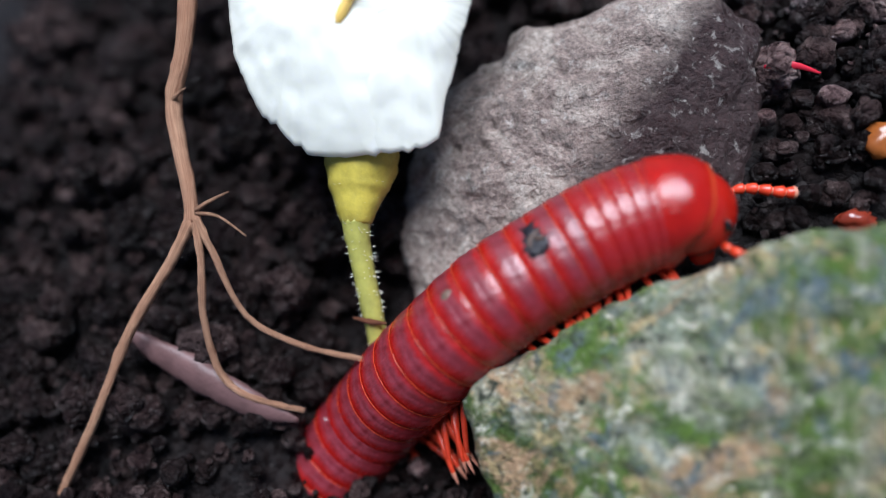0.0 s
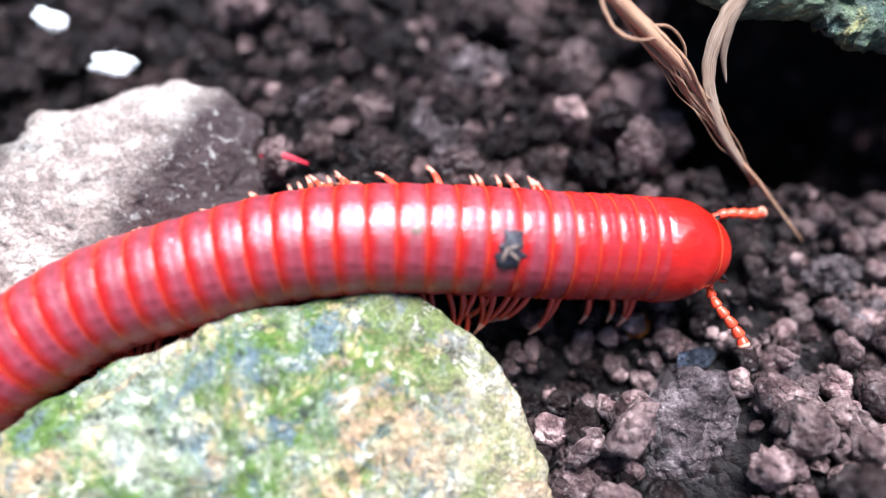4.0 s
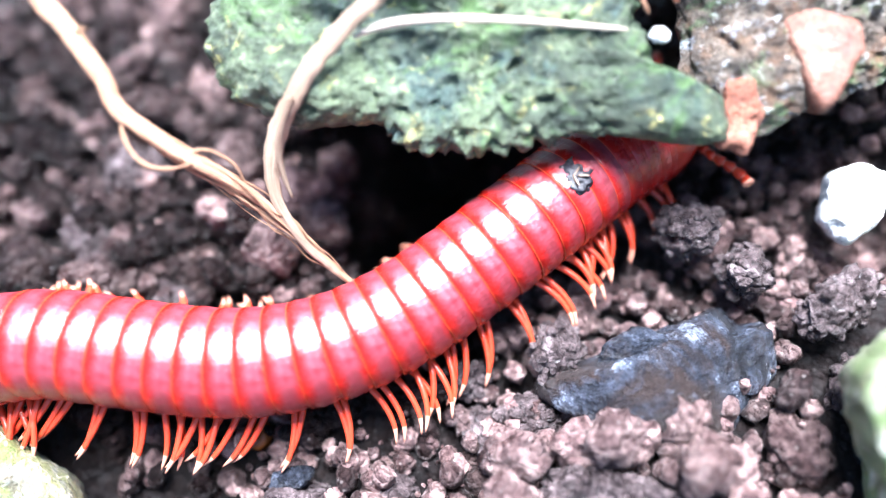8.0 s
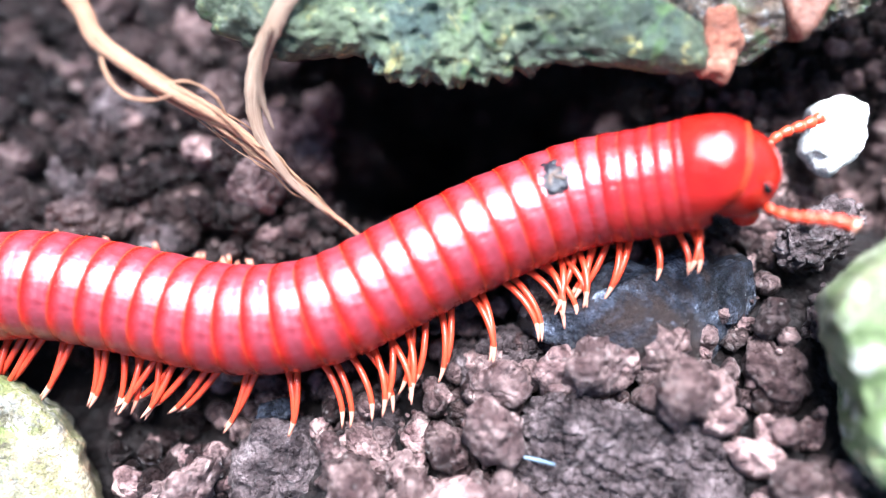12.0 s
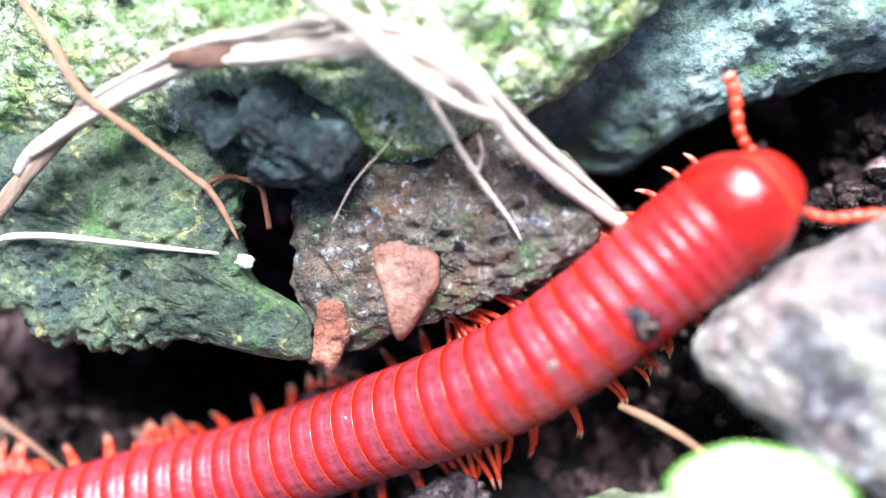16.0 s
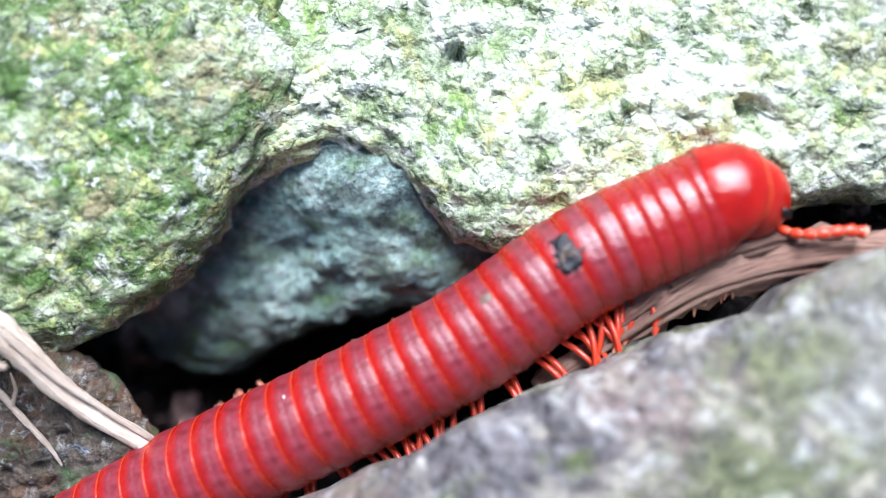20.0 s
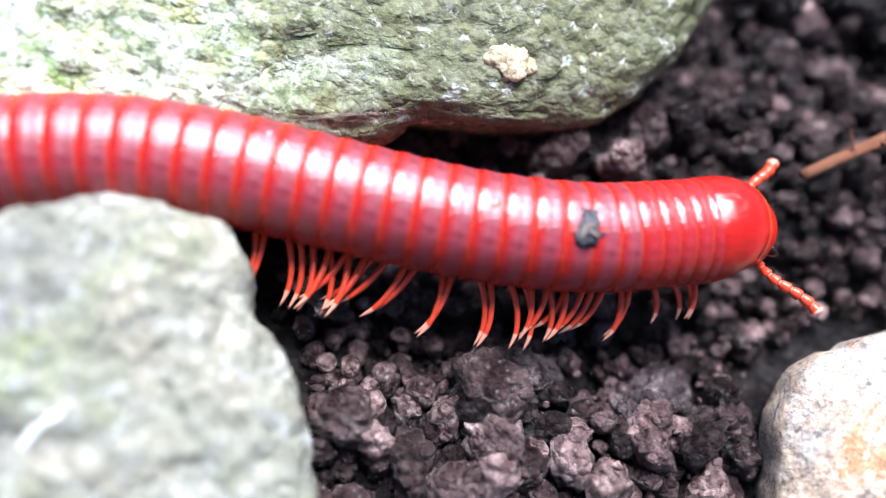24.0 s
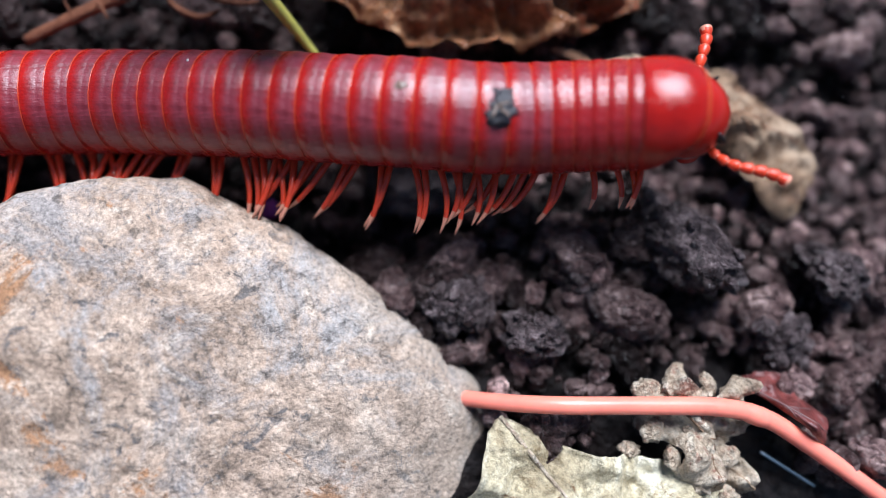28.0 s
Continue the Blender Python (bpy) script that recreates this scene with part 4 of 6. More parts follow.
strand("thin_rootlet", [(46.5, 37, 5), (48.9, 33.9, 5), (50.4, 32.2, 5.3), (52.6, 29.4, 5.9), (55.4, 27.1, 5.0), (57.6, 25.1, 3.6), (58.6, 24.1, 2.8), (59.3, 22.8, 2.4), (60.0, 21.2, 2.0)], [0.22, 0.24, 0.3, 0.26, 0.22, 0.2, 0.22, 0.18, 0.08], MAT["root"], "thin tan rootlet hanging down to the slab", "root", sides=8, knobbly=0.2)
strand("hooked_rootlet", [(57.9, 23.8, 2.6), (58.5, 24.6, 2.4), (59.4, 24.95, 2.2), (60.4, 24.8, 2.0), (61.3, 24.4, 1.8), (61.5, 23.3, 1.6), (61.7, 21.9, 1.4)], [0.12, 0.16, 0.16, 0.16, 0.18, 0.15, 0.16], MAT["brown_stem"], "brown hooked rootlet over a dark gap", "root", sides=8, knobbly=0.3)
strand("fine_fibre", [(65.9, 22.3, 2.2), (67.2, 24.6, 2.4), (69.2, 26.8, 2.6), (70.6, 28.9, 3.2)], [0.04, 0.06, 0.06, 0.03], MAT["straw"], "hair-thin tan plant fibre", "fibre", sides=5)
build_root("brown_dry_stem", "fibrous brown dry stem jammed behind the violet stone", "stem",
           ([(105, 27.6, -2.5), (109.5, 31.4, -1.2), (112.6, 34.2, -0.6), (116, 35.8, -0.4), (119.5, 36.9, -0.2), (123.4, 37.4, -0.4), (127, 37, -1)], [0.8, 1.1, 1.5, 1.6, 1.3, 1.0, 0.6]),
           [([(112, 34.6, 0.6), (116, 37.0, 1.0), (120, 38.0, 0.8)], [0.2, 0.3, 0.1]),
            ([(108, 30.0, -0.4), (112.4, 33.6, 0.7), (116.2, 35.4, 1.1), (121, 36.6, 0.8), (125, 36.6, 0.0)], [0.16, 0.24, 0.26, 0.2, 0.08]),
            ([(109, 31.6, -0.2), (113.4, 35.2, 0.6), (118, 37.2, 0.8), (122.4, 38.0, 0.4)], [0.12, 0.2, 0.2, 0.06]),
            ([(110, 31.0, -0.2), (114, 34.0, 0.8), (118.4, 35.6, 0.9), (123, 36.2, 0.2)], [0.1, 0.18, 0.16, 0.05])], MAT["bark"], 18, knobbly=0.45, flatten=0.75)
strand("straw_flake", [(82.2, 12.2, 0.4), (83.8, 11.6, 0.6), (85.8, 10.6, 0.9), (87.4, 9.6, 1.6)], [0.2, 0.3, 0.26, 0.2], MAT["root"], "short flat straw flake on the soil", "straw", sides=8, flatten=0.3)


# ---- seedlings ----
def build_seedling(name, label, leaves, stems, mat):
    top = tagged(new(name), label, "seedling")
    for k, (outline, centre, w, tilt) in enumerate(leaves):
        leaf = part("leaf", sheet_mesh("leaf", outline, centre, w, [mat[k % len(mat)]], 0.5, 0.4, 0.15, tilt, seed=3.0 * k), top)
        ring = [bank(u, v, w + tilt[0] * (u - centre[0]) + tilt[1] * (v - centre[1])) for u, v in outline]
        part("leaf_edge", tube_mesh("leaf_edge", ring + ring[:1], [0.07] * (len(ring) + 1), [MAT["leaf_rim"]], 6), leaf, "bright green margin")
    for pts, rad in stems:
        part("stem", tube_mesh("stem", [bank(*p) for p in pts], rad, [MAT["flower_stem"]], 10), top)


build_seedling("seedling", "pale green seedling with fleshy round leaves",
               [([(83.7, 11.2), (84.6, 12.3), (86.6, 13.1), (89.2, 12.7), (91.2, 11.2), (91.0, 9.4), (88.6, 8.1), (85.4, 8.5)], (87.3, 10.7), 10.0, (0.0, 0.15)),
                ([(80.5, 8.6), (81.8, 9.6), (84.0, 9.2), (84.8, 7.8), (83.2, 6.9), (81.2, 7.2)], (82.7, 8.3), 9.0, (0.1, 0.1)),
                ([(86.4, 7.6), (88.6, 7.4), (89.0, 5.6), (87.4, 4.6), (85.8, 5.8)], (87.4, 6.2), 9.2, (0.0, 0.0)),
                ([(75.3, 3.1), (76.4, 4.3), (79.4, 5.0), (82.6, 4.7), (84, 2.8), (82.3, 0.7), (79.3, 0.3), (76.5, 1.0)], (79.6, 2.7), 13.0, (0.0, 0.1)),
                ([(78.2, 8.0), (79.6, 9.4), (82.0, 9.8), (83.0, 7.8), (81.4, 6.2), (79.0, 6.3)], (80.6, 8.0), 10.5, (0.0, 0.1))],
               [([(87, 10, 9.8), (85.6, 7.5, 8.6), (84, 4.5, 7.6), (82.4, 1, 7.4)], [0.4, 0.5, 0.55, 0.6]), ([(82.7, 8.3, 8.8), (83.6, 6.4, 8.2), (83.6, 4.2, 7.6)], [0.3, 0.35, 0.4]),
                ([(87.2, 6.4, 9), (85.6, 5.2, 8.2), (84, 4, 7.6)], [0.3, 0.35, 0.4]), ([(79.8, 2.8, 12.8), (81, 2, 10.5), (82.2, 1.2, 7.6)], [0.35, 0.4, 0.5]), ([(80.6, 8, 10.3), (81.8, 5.4, 8.8), (82.6, 2.2, 7.6)], [0.3, 0.35, 0.4])], [MAT["green_leaf"]])
MAT["mint_leaf"] = plain("blue_green_leaf", (0.42, 0.66, 0.42), 0.35, 0.2, 150, 0.05, 0.25)
build_seedling("leafy_sprout", "green sprout with drooping leaves above the soil",
               [([(175.4, 54), (175.0, 49.5), (175.7, 46.4), (177.4, 44.6), (178.8, 45.8), (179.9, 48.6), (180.4, 54)], (177.6, 49.8), 13.0, (0.0, 0.12)),
                ([(181.0, 53), (181.2, 46.6), (182.1, 44.2), (183.9, 42.7), (185.9, 43.3), (187.4, 45.8), (188.4, 53)], (184.4, 48.2), 13.0, (0.0, 0.12))],
               [([(179.4, 54, 12.5), (180.5, 47.5, 9.0), (182.2, 46.1, 5.5), (184.7, 43.9, 2.5), (187.1, 41.5, 0.5)], [0.5, 0.55, 0.5, 0.4, 0.22]),
                ([(184.4, 52, 13), (182.4, 52.4, 12.2), (180.2, 51.4, 11.8)], [0.3, 0.35, 0.35]), ([(177.8, 53.6, 13), (178.8, 52.8, 12.4), (179.6, 51, 11.8)], [0.3, 0.35, 0.35])], [MAT["yellow_leaf"], MAT["mint_leaf"]])
build_root("brown_fern_stem", "reddish brown dead stem with curled side shoots", "stem",
                  ([(167.5, 42.6, -1.2), (171.1, 44.4, -0.6), (174.8, 46.1, 0), (178.1, 47.6, 0.6), (180.7, 49.4, 1.2), (183.4, 51.6, 2.0), (188, 55, 3)], [0.35, 0.42, 0.5, 0.62, 0.66, 0.66, 0.6]),
                  [([(177.8, 47.2, 1.0), (179.4, 45.6, 1.4), (181.4, 45.2, 1.2), (182.8, 45.4, 1.0)], [0.26, 0.26, 0.24, 0.1]),
                   ([(178.8, 47.8, 1.2), (180.4, 46.4, 1.8), (182.2, 46.0, 1.8)], [0.24, 0.24, 0.1]),
                   ([(176.6, 46.8, 0.8), (177.2, 45.0, 1.0), (178.8, 44.2, 0.8), (180.2, 44.8, 0.6)], [0.24, 0.22, 0.22, 0.1]),
                   ([(174.2, 45.8, 0.4), (174.0, 47.2, 0.8)], [0.2, 0.06]), ([(172.4, 45.0, 0), (173.2, 43.8, 0.6)], [0.18, 0.06]),
                   ([(176, 46.6, 0.8), (175.4, 48.2, 1.2)], [0.22, 0.06]), ([(170.6, 44.2, -0.4), (170.0, 45.6, 0.2)], [0.16, 0.05]),
                   ([(183.2, 51.2, 2.2), (185.0, 49.6, 2.6), (186.4, 49.2, 2.6)], [0.24, 0.24, 0.1])], MAT["brown_stem"], 12, knobbly=0.2)

# ---- litter ----
OUTLINES.append([(196.0, 12.0), (197.6, 17.0), (199.4, 18.5), (201.4, 17.2), (207.2, 16.0), (210.2, 14.2), (212, 9), (204, 5), (197, 7)])
OUTLINES.append([(205.6, 21.0), (214.6, 22.6), (220.0, 18.6), (216.8, 14.4), (214.6, 10.5), (205.0, 16.4)])


def build_leaf(name, label, outline, centre, w, mat, bulge, thick, wavy, tilt, seed, around, rings, ragged=0.0, spine=0, veins=(9, 15, 22), rib=0.16, rib_mat="tan_leaf"):
    """A dead leaf: its blade, the midrib across it from outline point number spine, and side veins."""
    top = tagged(new(name), label, "leaf")
    me = sheet_mesh("blade", outline, centre, w, [MAT[mat]], bulge, thick, wavy, tilt, seed, around, rings, ragged)
    part("blade", me, top)
    at = [v.co.copy() for v in me.vertices[:(rings + 1) * around]]
    a = math.atan2(outline[spine][1] - centre[1], outline[spine][0] - centre[0])
    k = round(a / (2 * math.pi) * around) % around
    far = (k + around // 2) % around
    line = [at[q * around + k] for q in range(rings, 0, -2)] + [at[0]] + [at[q * around + far] for q in range(2, rings + 1, 2)]
    part("midrib", tube_mesh("midrib", line, list(np.linspace(rib, rib * 0.4, len(line))), [MAT[rib_mat]], 7, 0.15, per=2), top, "raised midrib")
    for d in veins:
        for side in (1, -1):
            q = (far + side * d) % around
            line = [at[max(1, n) * around + q] for n in range(1, rings, 2)]
            part("vein", tube_mesh("vein", line, list(np.linspace(rib * 0.5, rib * 0.2, len(line))), [MAT[rib_mat]], 5, 0.1, per=2), top)
    return top


build_leaf("brown_leaf", "crumpled brown dead leaf on the soil", [(186.4, 45.8), (188.4, 45.0), (192.4, 42.9), (198, 42.5), (204, 43.9), (208.6, 46), (214, 52), (208, 60), (196, 62), (188, 56), (186.4, 50)], (198, 51), 1.0, "brown_leaf", 1.4, 0.4, 4.2, (0, -0.18), 6.0, 160, 36, 0.04, 0, (16, 30, 44), 0.2)
build_leaf("curled_leaf", "pale curled edge of a dead leaf", [(189.3, 48.3), (191.0, 47.4), (195.2, 47.1), (200.2, 46.8), (205.8, 47.6), (208.7, 50.6), (203.7, 52.1), (194.8, 50.9)], (198.7, 49.4), 5.0, "cream_leaf", 1.2, 0.3, 2.0, (0, -0.35), 9.0, 120, 20, 0.0, 0, (12, 24), 0.12, "cream_leaf")
build_leaf("tan_leaf", "tan dead leaf under the feelers", [(203.1, 42.6), (206.1, 42.2), (209.4, 42.9), (212, 42.0), (214.4, 42.3), (216.2, 40.6), (218.5, 39.6), (220.2, 37.6), (221.6, 36.4), (221.4, 33.8), (219.8, 32.0), (218.4, 31.6), (217.6, 33.6), (215.8, 34.4), (214.8, 36.4), (212.4, 38.2), (210.4, 38.6), (208, 40.6), (205.4, 41.2)], (214.5, 38.9), 2.4, "tan_leaf", 0.7, 0.3, 2.2, (0, 0), 12.0, 130, 26, 0.03, 0, (12, 24), 0.12, "root")
stem = tagged(new("pink_stem"), "smooth salmon pink stem lying on the litter", "stem")
strand("stalk", [(195, 19.6, 1.5), (198.6, 19.8, 5.4), (202.1, 19.9, 7.2), (207.4, 19.9, 7.4), (211.9, 19.8, 7.5), (214.8, 19.1, 7.5), (217.7, 17.4, 7.5), (223.0, 13.9, 7.4), (228, 10.4, 7.2)], [0.5, 0.52, 0.55, 0.56, 0.58, 0.58, 0.55, 0.52, 0.5], MAT["pink_stem"], "", "", stem, sides=14)
strand("node", [(213.3, 19.6, 7.5), (213.8, 19.42, 7.5), (214.4, 19.22, 7.5), (214.9, 19.06, 7.5)], [0.56, 0.64, 0.64, 0.56], MAT["pink_stem"], "slightly swollen node", "", stem, sides=14)
build_leaf("leaf_litter", "pale yellow-green rotting leaf", [(196.0, 12.0), (196.8, 14.6), (197.4, 17.2), (198.4, 19.2), (199.6, 18.6), (201.6, 17.4), (204, 16.8), (206.6, 16.7), (209.0, 16.2), (211.4, 15.2), (213.6, 13.8), (215.0, 11.4), (213, 8), (204, 5), (197, 7)], (204.6, 11.6), 6.2, "pale_litter", 0.9, 0.35, 2.2, (0, 0), 15.0, 150, 30, 0.02, 3, (14, 28), 0.16, "flaky_litter")
build_leaf("leaf_litter", "flaky tan rotting leaf bits", [(206.8, 20.4), (207.8, 21.3), (208.8, 20.7), (209.6, 21.8), (210.8, 20.8), (211.8, 20.2), (213.2, 21.6), (214.8, 21.4), (213.6, 20.0), (214.6, 18.6), (213.0, 17.2), (214.8, 15.6), (213.4, 12.4), (211.8, 13.6), (210.6, 14.8), (209.2, 15.6), (209.6, 17.2), (207.4, 18.0), (208.2, 19.2)], (211.2, 17.9), 6.4, "flaky_litter", 0.5, 0.5, 3.0, (0, 0), 18.0, 150, 24, 0.06, 1, (14,), 0.12, "tan_leaf")
build_leaf("red_leaf_bit", "dark red leaf scrap", [(213.6, 21.4), (216.4, 21.8), (219.4, 18.6), (219.0, 17.0), (216.4, 19.2)], (216, 19.9), 6.8, "red_scrap", 0.4, 0.3, 2.4, (0, 0), 21.0, 90, 18, 0.09, 0, (6,), 0.1, "pod")
strand("twig_flake", [(202.6, 43.3, 1.2), (204.4, 42.9, 1.0), (207.2, 41.6, 0.4), (210, 40, -0.6)], [0.1, 0.36, 0.34, 0.1], MAT["root"], "torn pale twig flake on the soil", "twig", sides=9, knobbly=0.3, flatten=0.4)
tagged(new("purple_petal", sheet_mesh("purple_petal", [(182.8, 32.3), (183.3, 32.6), (183.9, 32.6), (184.2, 32.0), (183.9, 31.2), (183.1, 31.3)], (183.6, 32.2), -1.5, [MAT["purple_petal"]], 0.3, 0.2, 0.3, (0, 0), 3.0, 40, 6)), "small magenta petal scrap beside the pale stone", "petal")


# ---- single stones and clods ----
def lump(name, u, v, w, r, mat, label, category, scale=(1, 1, 0.8), seed=0, level=4, turn=0.0, grains=0):
    co, fa = crumb_shapes(1, level, seed)[0]
    me = mesh_of(name, [(a * r * scale[0] * MM, b * r * scale[1] * MM, c * r * scale[2] * MM) for a, b, c in co], [tuple(int(i) for i in f) for f in fa], [mat])
    ob = new(name, me)
    ob.matrix_world = Matrix.Translation(bank(u, v, w)) @ Euler((radians(28), 0, radians(turn))).to_matrix().to_4x4()
    if grains:
        tagged(part("crust", grainy(me, grains, 0.18, 0.5, seed), ob), kind="stuff")
    return tagged(ob, label, category)


def facet_stone(name, u, v, w, size, mat, label, category, seed, planes=11, turn=0.0, tilt=0.0, rough=0.06, level=5):
    """A broken stone: flat faces cut at random round a block of that size, with worn edges."""
    rng = random.Random(seed)
    cuts = []
    for _ in range(planes):
        n = Vector((rng.gauss(0, 1), rng.gauss(0, 1), rng.gauss(0, 1))).normalized()
        cuts.append((n, rng.uniform(0.6, 0.85)))
    bm = bmesh.new()
    bmesh.ops.create_icosphere(bm, subdivisions=level, radius=1.0)
    o = Vector((seed, seed * 0.7, -seed))
    verts = []
    for p in bm.verts:
        d = p.co.normalized()
        reach = sorted([1.3, 1.3] + [h / max(0.05, d.dot(n)) for n, h in cuts])
        q = reach[0] * (0.97 if reach[1] - reach[0] < 0.03 else 1.0)
        q *= 1 + rough * fbm(d * 2.2 + o, 1.0, 4) + rough * 0.4 * fbm(d * 7 + o, 1.0, 3)
        verts.append((d.x * q * size[0] * MM, d.y * q * size[1] * MM, d.z * q * size[2] * MM))
    faces = [tuple(p.index for p in f.verts) for f in bm.faces]
    bm.free()
    ob = new(name, mesh_of(name, verts, faces, [mat]))
    ob.matrix_world = Matrix.Translation(bank(u, v, w)) @ Euler((radians(28), radians(tilt), radians(turn))).to_matrix().to_4x4()
    return tagged(ob, label, category)


slate = facet_stone("slate_chunk", 62.6, 0.2, -3.8, (7.6, 4.2, 3.6), MAT["slate"], "dark blue-black broken slate chunk in the soil", "stone", 15, 12, 12)
for k, (u, v, w, size) in enumerate(((60.2, 1.6, -2.4, (2.6, 1.7, 1.6)), (66.2, 1.8, -2.8, (2.6, 2.0, 1.6)), (60.6, -2.6, -2.8, (2.4, 1.3, 1.4)))):
    flake = facet_stone("flake", u, v, w, size, MAT["slate"], "", "", 31 + k, 9, 30 * k, 8, 0.06, 4)
    flake.parent = slate
    flake.matrix_parent_inverse = slate.matrix_world.inverted()
clod = rock("flat_clod", [(52.5, -6.9), (53.6, -4), (56.8, -4.4), (61.7, -5.6), (65.7, -7.3), (66.5, -11), (58, -14), (52, -11)], (59, -9), 0.2, 1.6, 4, MAT["clod"], "flat brown soil clod with a gritty top", "clod", 0.6, 0.5, (0, 0), 110, 34, 4, 74)
tagged(part("crust", grainy(clod.data, 700, 0.14, 0.42, 3), clod), kind="stuff")
rock("grey_chunk", [(33.8, -13), (35, -7.5), (36.6, -4.9), (40.5, -5.3), (40.9, -9.9), (38, -13.9)], (37.6, -9), -1.4, 1.8, 4, MAT["clod"], "grey block of stone set in the soil", "stone", 0.5, 0.4, (0, 0), 100, 30, 4, 77)
rock("dark_green_stone", [(57.6, 29.0), (60.7, 30.2), (64.1, 30.0), (67.1, 28.4), (67.7, 25.9), (65.5, 24.4), (62.4, 24.8), (59.3, 26.4)], (62.8, 27.5), 2.7, 0.8, 3.6, MAT["green_slate"], "dark green-blue stone wedged under the boulder", "stone", 0.7, 0.5, (0, 0), 100, 30, 4, 95)
for u, v, w, size, seed in ((59.4, 28.2, 2.9, (2.2, 1.9, 1.8), 51), (62.4, 28.4, 3.2, (2.4, 1.8, 1.7), 52), (65.2, 26.4, 2.9, (2.6, 1.9, 1.9), 53), (62.0, 25.6, 2.2, (1.9, 1.4, 1.6), 54)):
    tagged(facet_stone("slate_fragment", u, v, w, size, MAT["green_slate"], "glossy blue-black slate fragment wedged under the boulder", "stone", seed, 9, seed * 40, 0, 0.1, 4), group="slate fragments")
rock("white_pebble", [(71.5, 9.5), (72.2, 12.7), (74.3, 13.4), (75.9, 12.5), (75.5, 9.8), (73.1, 7.7)], (73.8, 10.7), -4.8, 1.2, 2, MAT["white_grit"], "chalk-white pebble on the soil", "pebble", 0.3, 0.25, (0, 0), 80, 24, 4, 80)
rock("dark_chunk", [(190.4, 37.5), (193.3, 39.1), (196.5, 38.8), (197.5, 35), (196.5, 31.5), (193.4, 30.9), (190.9, 31.8)], (194, 35), -1.5, 2.0, 4, MAT["clod"], "dark jagged stone standing in the soil", "stone", 0.9, 0.5, (0, 0), 100, 30, 4, 83)
rock("orange_bit", [(64.5, 17.7), (66.1, 17.5), (66.5, 15.8), (65.4, 13.3), (63.7, 14.0), (64.2, 15.8)], (65.1, 15.6), 0.5, 0.6, 1.6, MAT["orange_stone"], "orange brick-like grain stuck in the gritty stone", "stone", 0.3, 0.2, (0, 0), 70, 20, 3, 86)
rock("orange_bit", [(67.6, 20.9), (69.2, 21.6), (71.9, 20.6), (72.0, 18.8), (70.6, 16.4), (69.4, 15.0), (68.7, 17)], (69.9, 18.8), 0.4, 0.9, 1.9, MAT["wedge_stone"], "wedge of smooth terracotta stone stuck in the gritty stone", "stone", 0.15, 0.06, (0.12, -0.1), 70, 20, 8, 89)
lump("tan_pebble", 68.6, -4.9, -2.2, 1.5, MAT["tan_grit"], "tan pebble among the crumbs", "pebble", (1.0, 0.9, 0.9), 35, 4)
lump("amber_bit", 16.8, 4.0, -4.9, 1.05, MAT["amber"], "glossy amber brown bit on the soil", "bit", (0.9, 1.0, 0.7), 37, 3)
lump("amber_bit", 15.2, -0.8, -4.4, 0.9, MAT["ruby"], "glossy dark red bit on the soil", "bit", (1.2, 0.8, 0.7), 39, 3)
lump("amber_bit", 35.0, -2.9, -4.0, 1.2, MAT["amber"], "glossy amber brown bit on the soil", "bit", (1.0, 0.8, 0.6), 38, 3)
lump("white_speck", 60.5, 20.0, 2.2, 0.42, MAT["white_grit"], "tiny white grain on the slab", "grain", (1, 1, 1), 41, 3)
lump("tan_spot", 147.2, 48.2, -0.2, 1.5, MAT["tan_grit"], "tan gall stuck to the pale boulder", "gall", (1.1, 0.8, 0.6), 42, 4)
lump("white_bit", -0.4, 15.4, -8.2, 1.3, MAT["white_grit"], "white petal scrap on the soil", "scrap", (1.3, 0.6, 0.4), 43, 3)
lump("white_bit", -4.8, 18.4, -8.4, 1.3, MAT["white_grit"], "white petal scrap on the soil", "scrap", (1.2, 0.7, 0.4), 44, 3, -30)
strand("green_thread", [(53.0, -7.2, 2.0), (53.8, -7.4, 2.0), (54.8, -7.7, 2.0)], [0.1, 0.14, 0.08], MAT["thread"], "short bluish green thread on the clod", "thread", sides=7)
for k, (u, v, w, r) in enumerate(((207.6, 20.6, 6.2, 0.8), (209.4, 21.2, 6.2, 0.9), (211.6, 21.0, 6.3, 0.8), (213.2, 20.4, 6.4, 0.7), (208.0, 18.2, 6.4, 0.8), (209.2, 16.6, 6.6, 0.9), (210.8, 17.8, 6.8, 1.0), (212.4, 16.6, 6.8, 0.8), (211.0, 15.2, 6.8, 0.9), (212.8, 14.2, 6.8, 0.8), (206.6, 17.0, 6.0, 0.7))):
    tagged(lump("litter_crumb", u, v, w, r, MAT["flaky_litter"], "pale tan crumb of rotten leaf", "crumb", (1.1, 0.9, 0.7), 160 + k, 3, 53 * k % 180), group="crumbs of rotten leaf")
strand("blue_straw", [(215.3, 16.7, 6.0), (219.0, 14.5, 6.0)], [0.12, 0.1], MAT["thread"], "thin bluish straw bit on the soil", "straw", sides=7)
lump("white_chip", 38.0, -4.9, -1.2, 1.0, MAT["slate"], "small pale grey stone chip among the crumbs", "chip", (1.2, 0.8, 0.6), 46, 3, 20)
lump("tan_chip", 68.2, -5.1, -1.2, 1.6, MAT["tan_grit"], "pale tan chip between dark crumbs", "chip", (1.0, 0.9, 0.8), 47, 3)
lump("dark_bead", 70.5, 34.9, 4.0, 0.5, MAT["bead"], "glossy blackish red seed bead on the moss", "seed", (1, 1, 1), 48, 3)
